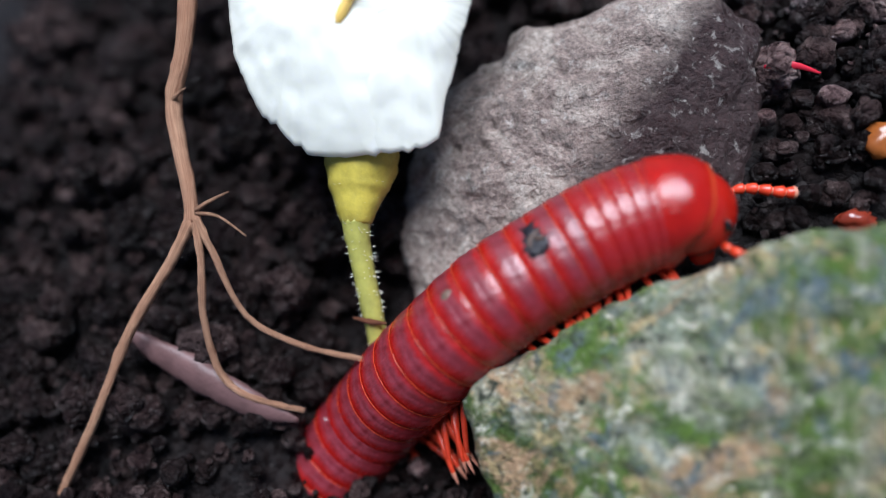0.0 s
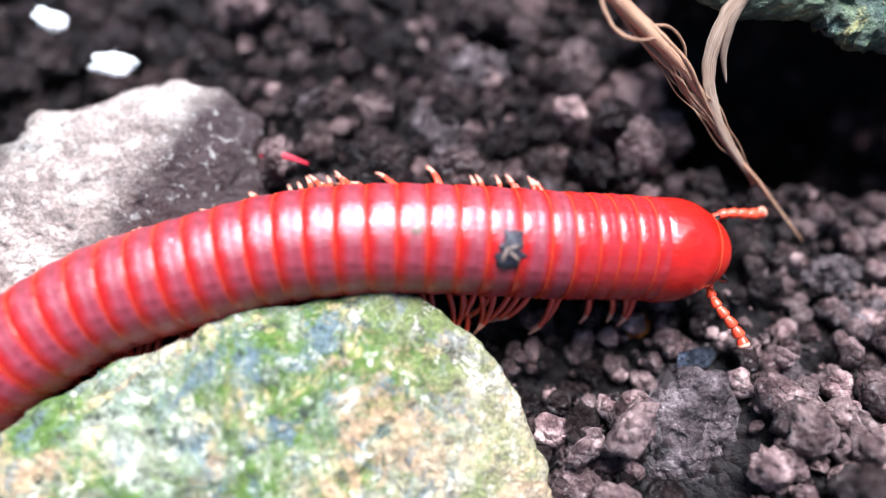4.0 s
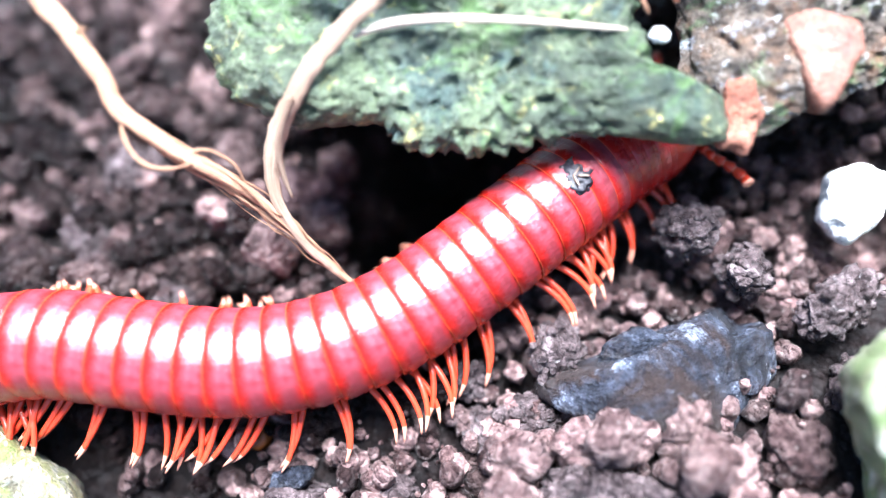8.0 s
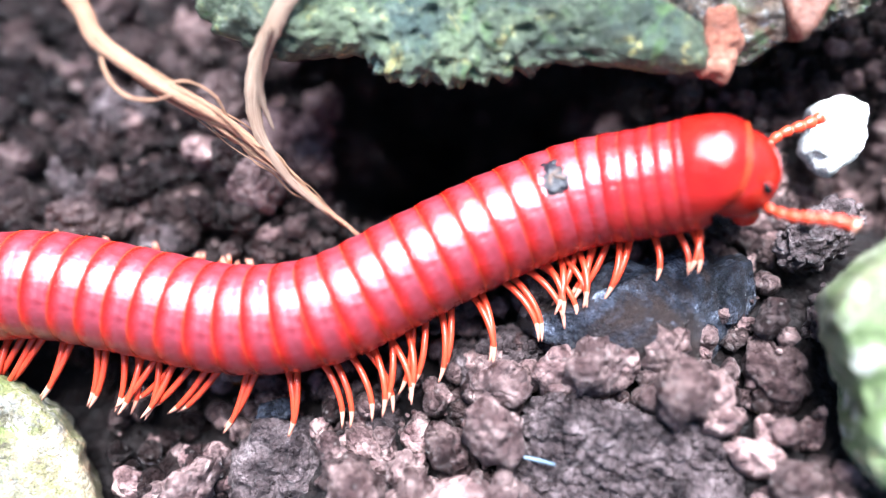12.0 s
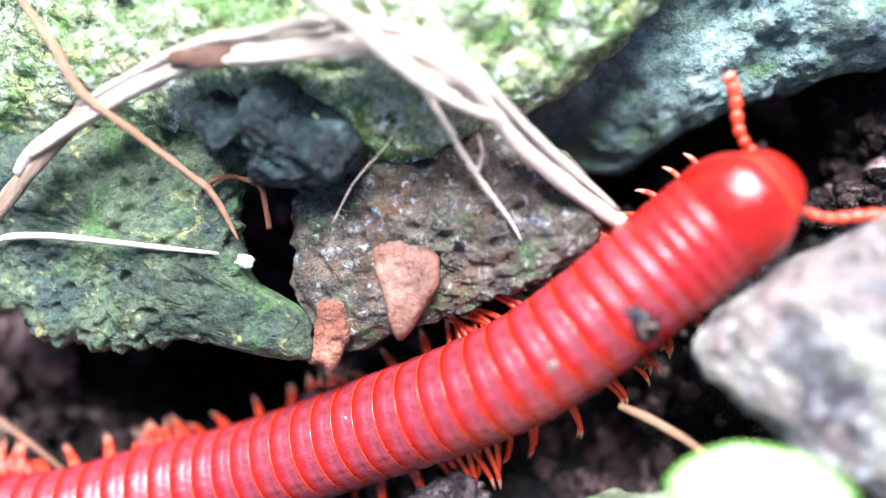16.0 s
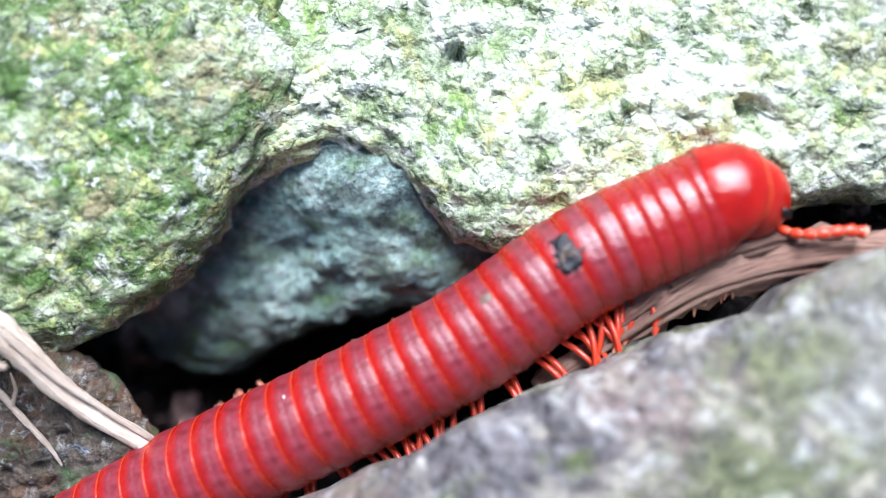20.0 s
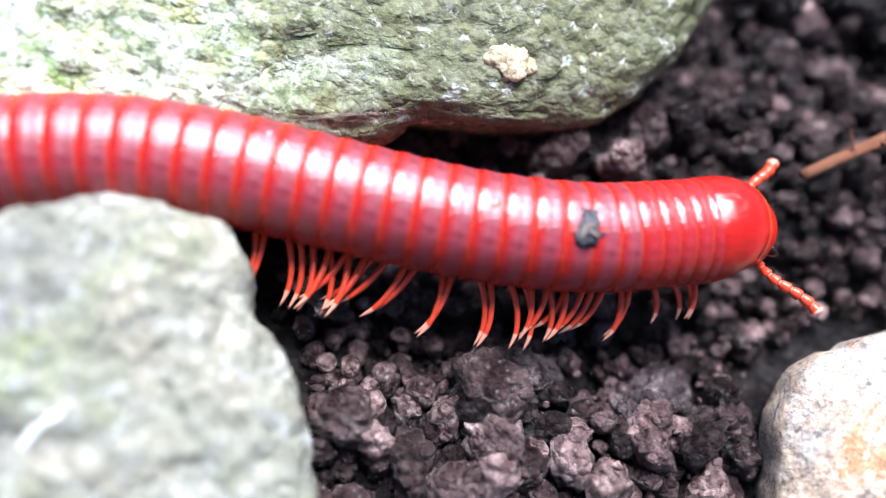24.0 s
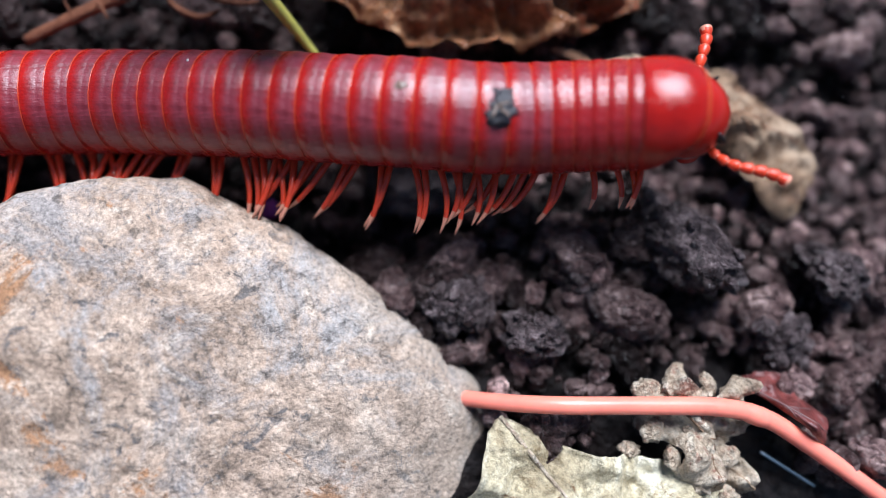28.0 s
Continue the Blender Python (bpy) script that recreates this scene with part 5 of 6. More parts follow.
strand("lichen_streak", [(123.5, 25.7, 6.4), (124.2, 26.7, 6.45), (125.5, 27.6, 6.45), (126.9, 28.4, 6.4)], [0.3, 0.42, 0.3, 0.08], MAT["white_grit"], "chalky white lichen streak on the violet stone", "lichen", sides=10, knobbly=0.35, flatten=0.4)
strand("fine_fibre", [(134.3, 42.7, 2.4), (137.1, 43.3, 2.6), (139.9, 43.6, 2.6)], [0.02, 0.035, 0.02], MAT["straw"], "hair-thin pale plant fibre by the boulder", "fibre", sides=5)
SLAB_CLODS = [(63.4, 9.4, -4.6, 1.9), (71.6, 4.4, -2.6, 2.2), (54.8, 2, -3.4, 1.8), (50.2, -3, -3.4, 1.5), (43.8, -6.4, -3, 2.2), (53, -2.2, -3.2, 1.7), (55.6, -6.4, -2.6, 2.3), (31.4, -12.2, -1.6, 2.2), (46.5, -9.5, -2, 1.9), (66.6, 6.6, -3.8, 1.8), (48.6, 0.4, -4, 1.4), (72.4, -0.6, -2.2, 2), (14, 12.5, -9.4, 1.8), (22, 10.6, -8.4, 2.2), (29, 5.6, -6.8, 1.9), (34, 1.6, -5, 1.7), (25, 15, -10, 2.4)]
FAR_CLODS = [(136.7, 34.2, -2.8, 1.9), (211, 29.8, 4, 3.4), (200.9, 23.8, 4.2, 1.8), (217.2, 23.9, 5, 2), (196.4, 25.7, 3, 2), (204.6, 27.6, 3.4, 1.6), (221, 28.2, 5, 2.2), (149, 28.5, -3.4, 3), (158, 27, -2.6, 2.6), (142, 24, -3, 2.2), (152, 33.4, -4.4, 2)]
for k, (u, v, w, r) in enumerate(SLAB_CLODS + FAR_CLODS):
    tagged(lump("soil_clod", u, v, w, r, MAT["clod"], "rough dark brown soil clod", "clod", (1.0, 0.9, 0.85), 50 + k, 4, 37 * k % 180, 70), group="soil clods")

build_crumbs()

# ---- the millipede ----
BENDS = []


def bend(t, *line):
    """The body's line at t seconds, from the head backwards: places on the bank."""
    BENDS.append((t, line))


bend(0, (7.5, -0.1, -1.1), (4.0, -0.3, -1.1), (0.8, -1.5, -0.8), (-2.2, -3.3, -0.5), (-5.1, -5.2, -0.2), (-8.0, -7.9, -0.6), (-11.0, -10.8, -2.3), (-14.0, -14.1, -4.5), (-17.4, -18.2, -5.3), (-19.8, -23.7, -5.4), (-22.2, -29.8, -5.5), (-24.7, -35.8, -5.6))
bend(0.5, (9.6, 1.0, -1.5), (6.1, 0.9, -1.4), (2.9, -0.3, -1.0), (-0.1, -2.2, -0.4), (-2.9, -4.2, -0.2), (-5.9, -6.8, -0.4), (-9.0, -9.8, -1.8), (-12.0, -13.0, -4.1), (-15.6, -16.9, -5.3), (-18.8, -21.9, -5.4), (-21.7, -27.7, -5.5), (-23.8, -33.9, -5.5))
bend(1, (12.4, 1.4, -1.9), (8.9, 1.3, -1.7), (5.6, 0.4, -1.1), (2.5, -1.1, -0.5), (-0.4, -3.0, -0.1), (-3.7, -5.3, -0.1), (-6.9, -8.3, -1.0), (-10.1, -11.5, -3.1), (-13.9, -15.0, -5.0), (-17.8, -19.5, -5.2), (-21.3, -25.0, -5.3), (-23.0, -31.3, -5.4))
bend(1.5, (15.7, 1.7, -1.5), (12.2, 1.8, -1.3), (8.8, 1.3, -0.8), (5.5, 0.3, -0.2), (2.2, -1.0, 0.1), (-1.1, -3.1, 0.0), (-4.5, -6.2, -0.3), (-7.9, -9.3, -2.0), (-11.8, -12.8, -3.8), (-16.0, -16.8, -5.0), (-19.9, -22.0, -5.2), (-22.3, -28.0, -5.3))
bend(2, (20.4, 3.2, -1.0), (16.9, 3.0, -0.9), (13.5, 2.3, -0.5), (10.1, 1.5, -0.0), (6.7, 0.7, 0.2), (3.0, -0.7, 0.2), (-0.7, -3.2, -0.0), (-4.6, -6.4, -0.4), (-8.5, -9.7, -2.3), (-12.9, -13.1, -4.4), (-17.6, -17.4, -5.3), (-20.9, -23.0, -5.4))
bend(2.5, (26.1, 4.0, -1.0), (22.6, 3.6, -0.8), (19.2, 3.2, -0.3), (15.8, 2.7, 0.2), (12.3, 2.1, 0.5), (8.5, 1.1, 0.4), (4.3, -0.7, 0.2), (-0.0, -3.1, 0.0), (-4.6, -6.2, -0.4), (-9.1, -9.5, -2.6), (-13.6, -13.5, -4.9), (-17.3, -18.8, -5.4))
bend(3, (31.1, 3.7, -1.0), (27.7, 3.4, -0.6), (24.2, 3.2, -0.1), (20.8, 3.2, 0.5), (17.3, 3.0, 0.8), (13.3, 2.5, 0.6), (8.9, 1.6, 0.4), (4.2, -0.0, 0.2), (-0.7, -2.6, -0.0), (-5.4, -6.0, -0.8), (-10.0, -10.0, -3.0), (-14.1, -14.7, -5.0))
bend(3.5, (34.9, 3.4, -0.8), (31.5, 3.2, -0.4), (28.0, 3.2, 0.0), (24.5, 3.3, 0.5), (21.0, 3.2, 0.8), (17.1, 2.9, 0.8), (12.6, 2.1, 0.6), (7.8, 0.9, 0.4), (2.7, -1.2, 0.2), (-2.6, -4.1, -0.1), (-7.5, -7.9, -1.7), (-11.9, -12.1, -3.8))
bend(4, (39.9, 2.0, -0.5), (36.4, 2.0, -0.2), (32.9, 2.2, 0.1), (29.4, 2.3, 0.4), (25.9, 2.5, 0.7), (22.0, 2.7, 0.9), (17.5, 2.7, 0.9), (12.5, 2.2, 0.6), (7.2, 0.8, 0.4), (1.5, -1.1, 0.1), (-3.8, -4.7, -0.2), (-8.5, -8.7, -2.2))
bend(4.5, (45.3, 2.3, -1.2), (41.9, 2.2, -0.4), (38.4, 2.2, 0.1), (34.9, 2.1, 0.3), (31.4, 2.2, 0.4), (27.4, 2.5, 0.6), (22.9, 2.6, 0.8), (18.0, 2.6, 0.9), (12.5, 2.0, 0.6), (6.7, 0.7, 0.3), (0.7, -1.9, 0.0), (-4.4, -5.9, -0.3))
bend(6.5, (60.2, 12.6, -3.5), (57.1, 11.2, -3.5), (54.4, 9.0, -3.3), (51.7, 6.9, -2.7), (48.6, 5.4, -2.1), (45.0, 3.8, -1.3), (40.8, 2.6, -0.2), (35.9, 2.4, 0.3), (30.4, 3.1, 0.5), (24.5, 4.0, 0.8), (18.0, 4.2, 0.9), (11.9, 2.2, 0.6))
bend(7, (62.6, 13.9, -3.5), (59.3, 12.8, -3.5), (56.2, 11.1, -3.5), (53.2, 9.4, -3.0), (50.2, 7.6, -2.5), (46.8, 5.9, -1.7), (42.7, 4.2, -0.6), (37.9, 3.1, 0.1), (32.4, 2.9, 0.4), (26.5, 3.6, 0.7), (20.1, 4.1, 0.9), (13.9, 2.2, 0.7))
bend(7.5, (63.3, 15.6, -7.0), (60.1, 14.3, -6.0), (57.0, 12.5, -4.9), (54.1, 10.6, -3.6), (51.2, 8.8, -2.7), (47.9, 6.6, -1.9), (44.0, 4.5, -1.0), (39.3, 3.1, -0.1), (33.9, 2.8, 0.3), (27.9, 3.4, 0.6), (21.5, 4.3, 0.9), (15.3, 2.5, 0.8))
bend(8, (64.7, 17.1, -7.0), (61.5, 15.6, -6.0), (58.5, 13.9, -4.9), (55.6, 11.9, -3.7), (52.8, 9.9, -2.8), (49.5, 7.6, -2.2), (45.8, 5.2, -1.4), (41.3, 3.3, -0.4), (35.9, 2.6, 0.2), (30.0, 3.3, 0.5), (23.6, 4.3, 0.8), (17.3, 3.1, 0.8))
bend(8.5, (66.7, 17.9, -7.0), (63.5, 16.5, -6.0), (60.4, 15.0, -5.0), (57.5, 13.0, -3.8), (54.7, 10.9, -3.0), (51.6, 8.4, -2.6), (48.0, 5.8, -1.9), (43.7, 3.5, -0.9), (38.4, 2.4, 0.0), (32.4, 2.7, 0.4), (26.0, 3.7, 0.7), (19.6, 3.9, 0.9))
bend(9, (66.8, 17.4, -6.9), (63.5, 16.1, -6.0), (60.3, 14.8, -5.0), (57.3, 13.0, -3.8), (54.8, 10.6, -3.1), (51.8, 8.0, -2.7), (48.2, 5.3, -1.9), (43.9, 3.0, -1.0), (38.6, 2.1, 0.0), (32.7, 2.4, 0.4), (26.3, 3.5, 0.7), (19.9, 4.0, 0.9))
bend(9.5, (65.4, 15.2, -3.2), (61.9, 14.6, -3.5), (58.5, 13.8, -3.5), (55.4, 12.3, -3.4), (52.5, 10.4, -3.0), (49.6, 7.7, -2.4), (46.3, 4.7, -1.6), (42.0, 2.6, -0.5), (36.6, 2.0, 0.2), (30.6, 2.6, 0.5), (24.2, 3.9, 0.8), (17.9, 3.1, 0.8))
bend(10, (66.0, 14.0, -3.0), (62.5, 13.9, -3.5), (59.1, 13.4, -3.5), (55.7, 12.6, -3.4), (52.6, 11.0, -3.0), (49.9, 8.2, -2.5), (46.8, 5.0, -1.7), (42.6, 2.6, -0.6), (37.3, 1.8, 0.2), (31.3, 2.5, 0.4), (24.9, 3.7, 0.8), (18.5, 3.2, 0.9))
bend(10.5, (63.2, 13.2, -3.4), (59.7, 13.1, -3.5), (56.5, 11.9, -3.4), (53.3, 10.4, -3.0), (50.5, 8.4, -2.6), (47.9, 5.4, -2.0), (44.8, 2.3, -1.2), (40.3, 0.6, -0.2), (34.9, 1.2, 0.3), (29.1, 2.7, 0.6), (22.7, 4.0, 0.9), (16.4, 2.7, 0.8))
bend(11, (63.3, 12.9, -2.5), (59.8, 12.5, -2.7), (56.4, 11.7, -3.0), (53.1, 10.5, -2.9), (50.2, 8.7, -2.5), (47.2, 6.1, -1.8), (44.3, 2.8, -1.0), (40.0, 0.4, -0.0), (34.7, 1.3, 0.3), (29.2, 3.5, 0.6), (22.7, 4.2, 0.8), (16.3, 3.8, 0.8))
bend(11.5, (65.3, 7.7, -1.3), (61.9, 8.1, -1.9), (58.5, 8.1, -2.7), (55.0, 7.6, -3.0), (51.7, 6.5, -2.7), (48.3, 4.6, -2.1), (44.5, 2.3, -1.1), (39.9, 0.8, -0.1), (34.5, 1.6, 0.3), (28.7, 3.2, 0.6), (22.3, 4.2, 0.9), (15.9, 3.1, 0.8))
bend(12, (67.5, 8.3, 2.0), (64.1, 8.4, 0.9), (60.9, 8.0, -0.2), (57.5, 7.6, -1.0), (54.1, 6.6, -0.9), (50.4, 5.2, -0.4), (46.3, 3.4, 0.1), (41.7, 1.5, 0.8), (36.3, 1.2, 0.7), (30.5, 2.5, 0.5), (24.1, 3.9, 0.8), (17.8, 3.1, 0.9))
bend(12.5, (70.7, 7.3, 3.7), (67.4, 7.7, 2.7), (64.1, 7.8, 1.4), (60.8, 7.6, 0.4), (57.4, 6.8, 0.2), (53.6, 5.6, 0.2), (49.4, 3.8, 0.2), (44.8, 2.1, 0.4), (39.3, 1.7, 0.4), (33.4, 2.4, 0.4), (26.9, 3.3, 0.7), (20.5, 3.0, 0.8))
bend(13, (74.3, 7.6, 5.8), (71.0, 7.9, 4.7), (67.8, 8.0, 3.2), (64.6, 7.7, 2.1), (61.2, 6.9, 1.7), (57.4, 5.9, 1.1), (53.2, 4.4, 0.4), (48.5, 2.8, 0.2), (43.1, 2.0, 0.3), (37.1, 2.0, 0.2), (30.6, 2.7, 0.5), (24.2, 3.2, 0.8))
bend(13.5, (78.6, 11.0, 5.1), (75.3, 10.3, 4.3), (72.1, 9.5, 3.1), (69.0, 8.7, 1.9), (65.7, 7.6, 1.2), (62.0, 6.3, 0.5), (57.9, 4.7, -0.3), (53.2, 3.1, -0.8), (47.8, 1.9, -0.8), (41.9, 1.4, -0.6), (35.5, 1.9, 0.2), (29.0, 2.9, 0.5))
bend(15.5, (85.5, 23.6, 1.5), (83.7, 20.6, 1.3), (81.5, 17.9, 1.1), (79.0, 15.4, 0.9), (76.4, 13.1, 0.6), (73.1, 10.9, -0.0), (69.3, 8.9, -1.0), (64.8, 7.0, -2.3), (59.7, 5.2, -3.0), (53.9, 3.5, -3.1), (47.8, 1.7, -2.0), (41.7, 0.2, -0.4))
bend(16, (90.4, 25.1, 1.6), (87.6, 23.0, 1.4), (85.0, 20.7, 1.1), (82.4, 18.4, 0.9), (79.7, 16.1, 0.6), (76.5, 13.8, 0.2), (72.6, 11.7, -0.7), (68.2, 9.7, -1.9), (63.2, 7.5, -2.8), (57.7, 5.3, -3.4), (51.4, 3.6, -2.7), (45.3, 1.9, -1.3))
bend(16.5, (97.2, 26.4, 0.8), (94.1, 24.8, 0.7), (90.9, 23.3, 0.6), (87.9, 21.6, 0.5), (84.9, 19.7, 0.2), (81.5, 17.6, -0.1), (77.7, 15.3, -0.7), (73.3, 13.0, -1.5), (68.5, 10.5, -2.4), (63.0, 8.1, -3.1), (56.9, 6.0, -3.2), (50.8, 3.9, -2.5))
bend(17, (101.0, 28.5, 0.0), (97.7, 27.2, 0.0), (94.4, 26.3, 0.0), (91.1, 25.0, -0.0), (88.0, 23.4, -0.2), (84.7, 21.1, -0.5), (81.1, 18.5, -0.9), (77.1, 15.6, -1.4), (72.3, 12.9, -2.2), (67.0, 10.4, -3.0), (61.0, 7.9, -3.6), (54.9, 5.5, -3.3))
bend(17.5, (104.4, 30.8, 0.0), (101.0, 30.0, -0.0), (97.7, 28.9, 0.0), (94.4, 27.6, 0.0), (91.2, 26.2, -0.1), (87.8, 24.1, -0.3), (84.1, 21.6, -0.6), (80.2, 18.5, -1.0), (75.6, 15.4, -1.6), (70.3, 12.8, -2.4), (64.5, 10.0, -3.3), (58.6, 7.3, -3.5))
bend(18, (106.1, 31.0, 0.1), (102.6, 30.7, -0.0), (99.4, 29.4, 0.0), (96.1, 28.2, 0.0), (92.8, 27.0, 0.0), (89.2, 25.4, -0.1), (85.3, 23.1, -0.5), (81.5, 19.8, -0.9), (76.9, 16.9, -1.4), (71.6, 14.2, -2.2), (66.0, 11.1, -3.2), (60.3, 8.1, -3.6))
bend(18.5, (109.3, 33.9, 0.2), (105.9, 33.2, 0.1), (103.0, 31.3, 0.0), (100.0, 29.6, 0.0), (96.8, 28.0, 0.0), (93.3, 26.2, -0.0), (89.3, 24.2, -0.2), (85.0, 21.6, -0.5), (80.3, 18.7, -1.0), (75.1, 15.8, -1.7), (69.5, 12.7, -2.6), (64.0, 9.4, -3.3))
bend(19, (111.4, 37.1, 0.4), (108.1, 36.1, 0.2), (105.4, 34.0, 0.0), (102.5, 32.0, -0.0), (99.6, 30.1, 0.0), (96.2, 27.9, 0.0), (92.4, 25.5, -0.0), (88.1, 23.1, -0.2), (83.3, 20.3, -0.6), (78.2, 17.2, -1.3), (72.6, 14.1, -2.1), (67.3, 10.4, -3.0))
bend(19.5, (114.5, 38.1, 0.7), (111.1, 37.5, 0.4), (108.1, 35.7, 0.2), (105.1, 33.9, 0.1), (102.2, 31.9, 0.0), (99.0, 29.5, 0.0), (95.2, 27.1, -0.0), (90.9, 24.7, -0.1), (86.1, 22.0, -0.4), (80.9, 19.0, -1.0), (75.3, 15.7, -1.7), (70.2, 11.9, -2.5))
bend(20, (118.1, 40.1, 0.9), (114.6, 39.6, 0.6), (111.5, 38.1, 0.4), (108.4, 36.5, 0.2), (105.5, 34.6, 0.1), (102.4, 32.0, 0.0), (98.8, 29.4, 0.0), (94.5, 26.8, -0.0), (89.7, 24.1, -0.1), (84.4, 21.2, -0.6), (78.9, 17.9, -1.2), (73.8, 13.9, -1.9))
bend(20.5, (122.2, 40.8, 0.9), (118.8, 40.3, 1.0), (115.4, 39.2, 0.7), (112.2, 37.8, 0.4), (109.2, 36.1, 0.2), (105.8, 34.1, 0.0), (102.2, 31.3, -0.0), (98.3, 28.3, 0.0), (93.3, 25.9, 0.0), (87.8, 23.6, -0.3), (82.4, 20.0, -0.8), (77.3, 16.0, -1.3))
bend(22.5, (142.6, 42.1, -1.4), (139.1, 41.6, -1.2), (135.7, 41.0, -0.7), (132.3, 40.5, -0.1), (128.9, 40.1, 0.5), (124.9, 39.6, 0.7), (120.5, 38.8, 0.9), (115.7, 37.6, 0.7), (110.6, 35.5, 0.4), (105.5, 32.4, 0.1), (100.2, 28.5, -0.0), (94.1, 26.5, -0.0))
bend(23, (148.3, 37.2, -1.8), (145.0, 38.2, -1.6), (141.6, 39.0, -1.2), (138.2, 39.6, -0.6), (134.8, 39.8, 0.1), (130.8, 39.9, 0.4), (126.3, 39.5, 0.7), (121.4, 39.0, 0.9), (116.0, 38.0, 0.7), (110.4, 35.8, 0.3), (104.7, 32.7, 0.1), (99.1, 29.4, 0.1))
bend(23.5, (155.3, 38.9, -0.1), (151.8, 39.1, 0.0), (148.3, 39.0, 0.3), (144.8, 38.9, 0.7), (141.3, 38.8, 0.9), (137.3, 38.8, 0.9), (132.8, 38.9, 0.9), (127.8, 39.1, 0.9), (122.4, 38.9, 0.7), (116.5, 37.8, 0.5), (110.4, 35.6, 0.5), (104.7, 32.5, 0.2))
bend(24, (163.4, 38.6, 1.6), (159.9, 38.3, 1.6), (156.4, 37.8, 1.6), (152.9, 37.4, 1.6), (149.4, 37.4, 1.6), (145.5, 37.7, 1.3), (141.0, 38.4, 1.0), (136.1, 39.3, 0.8), (130.7, 40.2, 0.8), (124.7, 40.6, 0.8), (118.4, 39.8, 0.9), (112.5, 36.9, 0.5))
bend(24.5, (169.3, 40.7, 2.5), (165.8, 40.1, 2.4), (162.4, 39.3, 2.2), (159.1, 38.4, 2.0), (155.6, 37.7, 1.9), (151.6, 37.5, 1.7), (147.2, 37.6, 1.3), (142.2, 37.8, 1.0), (136.7, 38.3, 0.7), (130.7, 38.9, 0.5), (124.3, 39.2, 0.7), (117.9, 38.0, 0.7))
bend(25, (173.8, 40.9, 3.4), (170.3, 40.7, 3.2), (166.8, 40.3, 2.7), (163.4, 39.7, 2.4), (160.0, 39.1, 2.1), (156.0, 38.4, 1.8), (151.7, 37.3, 1.5), (146.8, 36.7, 1.0), (141.3, 36.6, 0.4), (135.4, 37.3, 0.3), (129.0, 38.4, 0.6), (122.5, 38.7, 0.8))
bend(25.5, (178.7, 39.3, 3.6), (175.2, 39.1, 3.4), (171.8, 38.5, 3.1), (168.3, 37.9, 2.8), (164.9, 37.5, 2.7), (160.9, 37.2, 2.4), (156.4, 36.9, 1.9), (151.5, 36.6, 1.3), (146.0, 36.6, 0.7), (140.0, 37.0, 0.2), (133.6, 37.7, 0.3), (127.2, 38.9, 0.6))
bend(26, (184.7, 39.9, 3.6), (181.2, 39.8, 3.5), (177.7, 39.4, 3.4), (174.2, 39.1, 3.3), (170.8, 38.9, 3.2), (166.8, 38.3, 3.0), (162.4, 37.6, 2.4), (157.5, 36.9, 1.7), (152.1, 36.5, 1.0), (146.1, 36.4, 0.2), (139.7, 36.8, 0.0), (133.5, 38.9, 0.3))
bend(26.5, (191.5, 39.9, 5.3), (188.0, 40.0, 5.0), (184.5, 40.2, 4.4), (181.1, 40.2, 3.9), (177.6, 39.8, 3.8), (173.7, 39.2, 3.4), (169.3, 38.2, 2.8), (164.5, 37.3, 2.1), (159.0, 36.8, 1.3), (153.1, 36.5, 0.4), (146.6, 36.5, 0.2), (140.3, 37.9, 0.3))
bend(27, (198.8, 34.4, 7.0), (195.4, 35.4, 6.5), (192.3, 36.7, 5.5), (189.1, 37.5, 4.6), (185.6, 37.9, 4.3), (181.6, 38.1, 4.0), (177.2, 38.0, 3.3), (172.3, 37.6, 2.5), (166.8, 37.1, 1.7), (160.9, 36.6, 0.7), (154.5, 36.0, 0.5), (148.0, 36.7, 0.3))
bend(27.5, (206.9, 32.4, 9.0), (203.5, 33.2, 8.5), (200.3, 34.3, 7.6), (197.0, 35.1, 6.6), (193.6, 35.6, 6.2), (189.7, 36.2, 6.0), (185.3, 37.0, 5.1), (180.5, 37.5, 4.0), (175.1, 37.6, 2.8), (169.3, 37.5, 1.4), (162.9, 37.1, 0.7), (156.4, 37.1, 0.6))
bend(28, (210.2, 37.0, 11.0), (206.8, 37.0, 10.4), (203.5, 37.0, 9.1), (200.1, 36.9, 8.2), (196.7, 36.8, 7.9), (192.7, 37.1, 7.2), (188.5, 37.4, 5.8), (183.7, 37.8, 4.4), (178.5, 38.0, 2.7), (172.7, 38.2, 1.1), (166.2, 37.8, 0.9), (159.7, 37.9, 0.7))

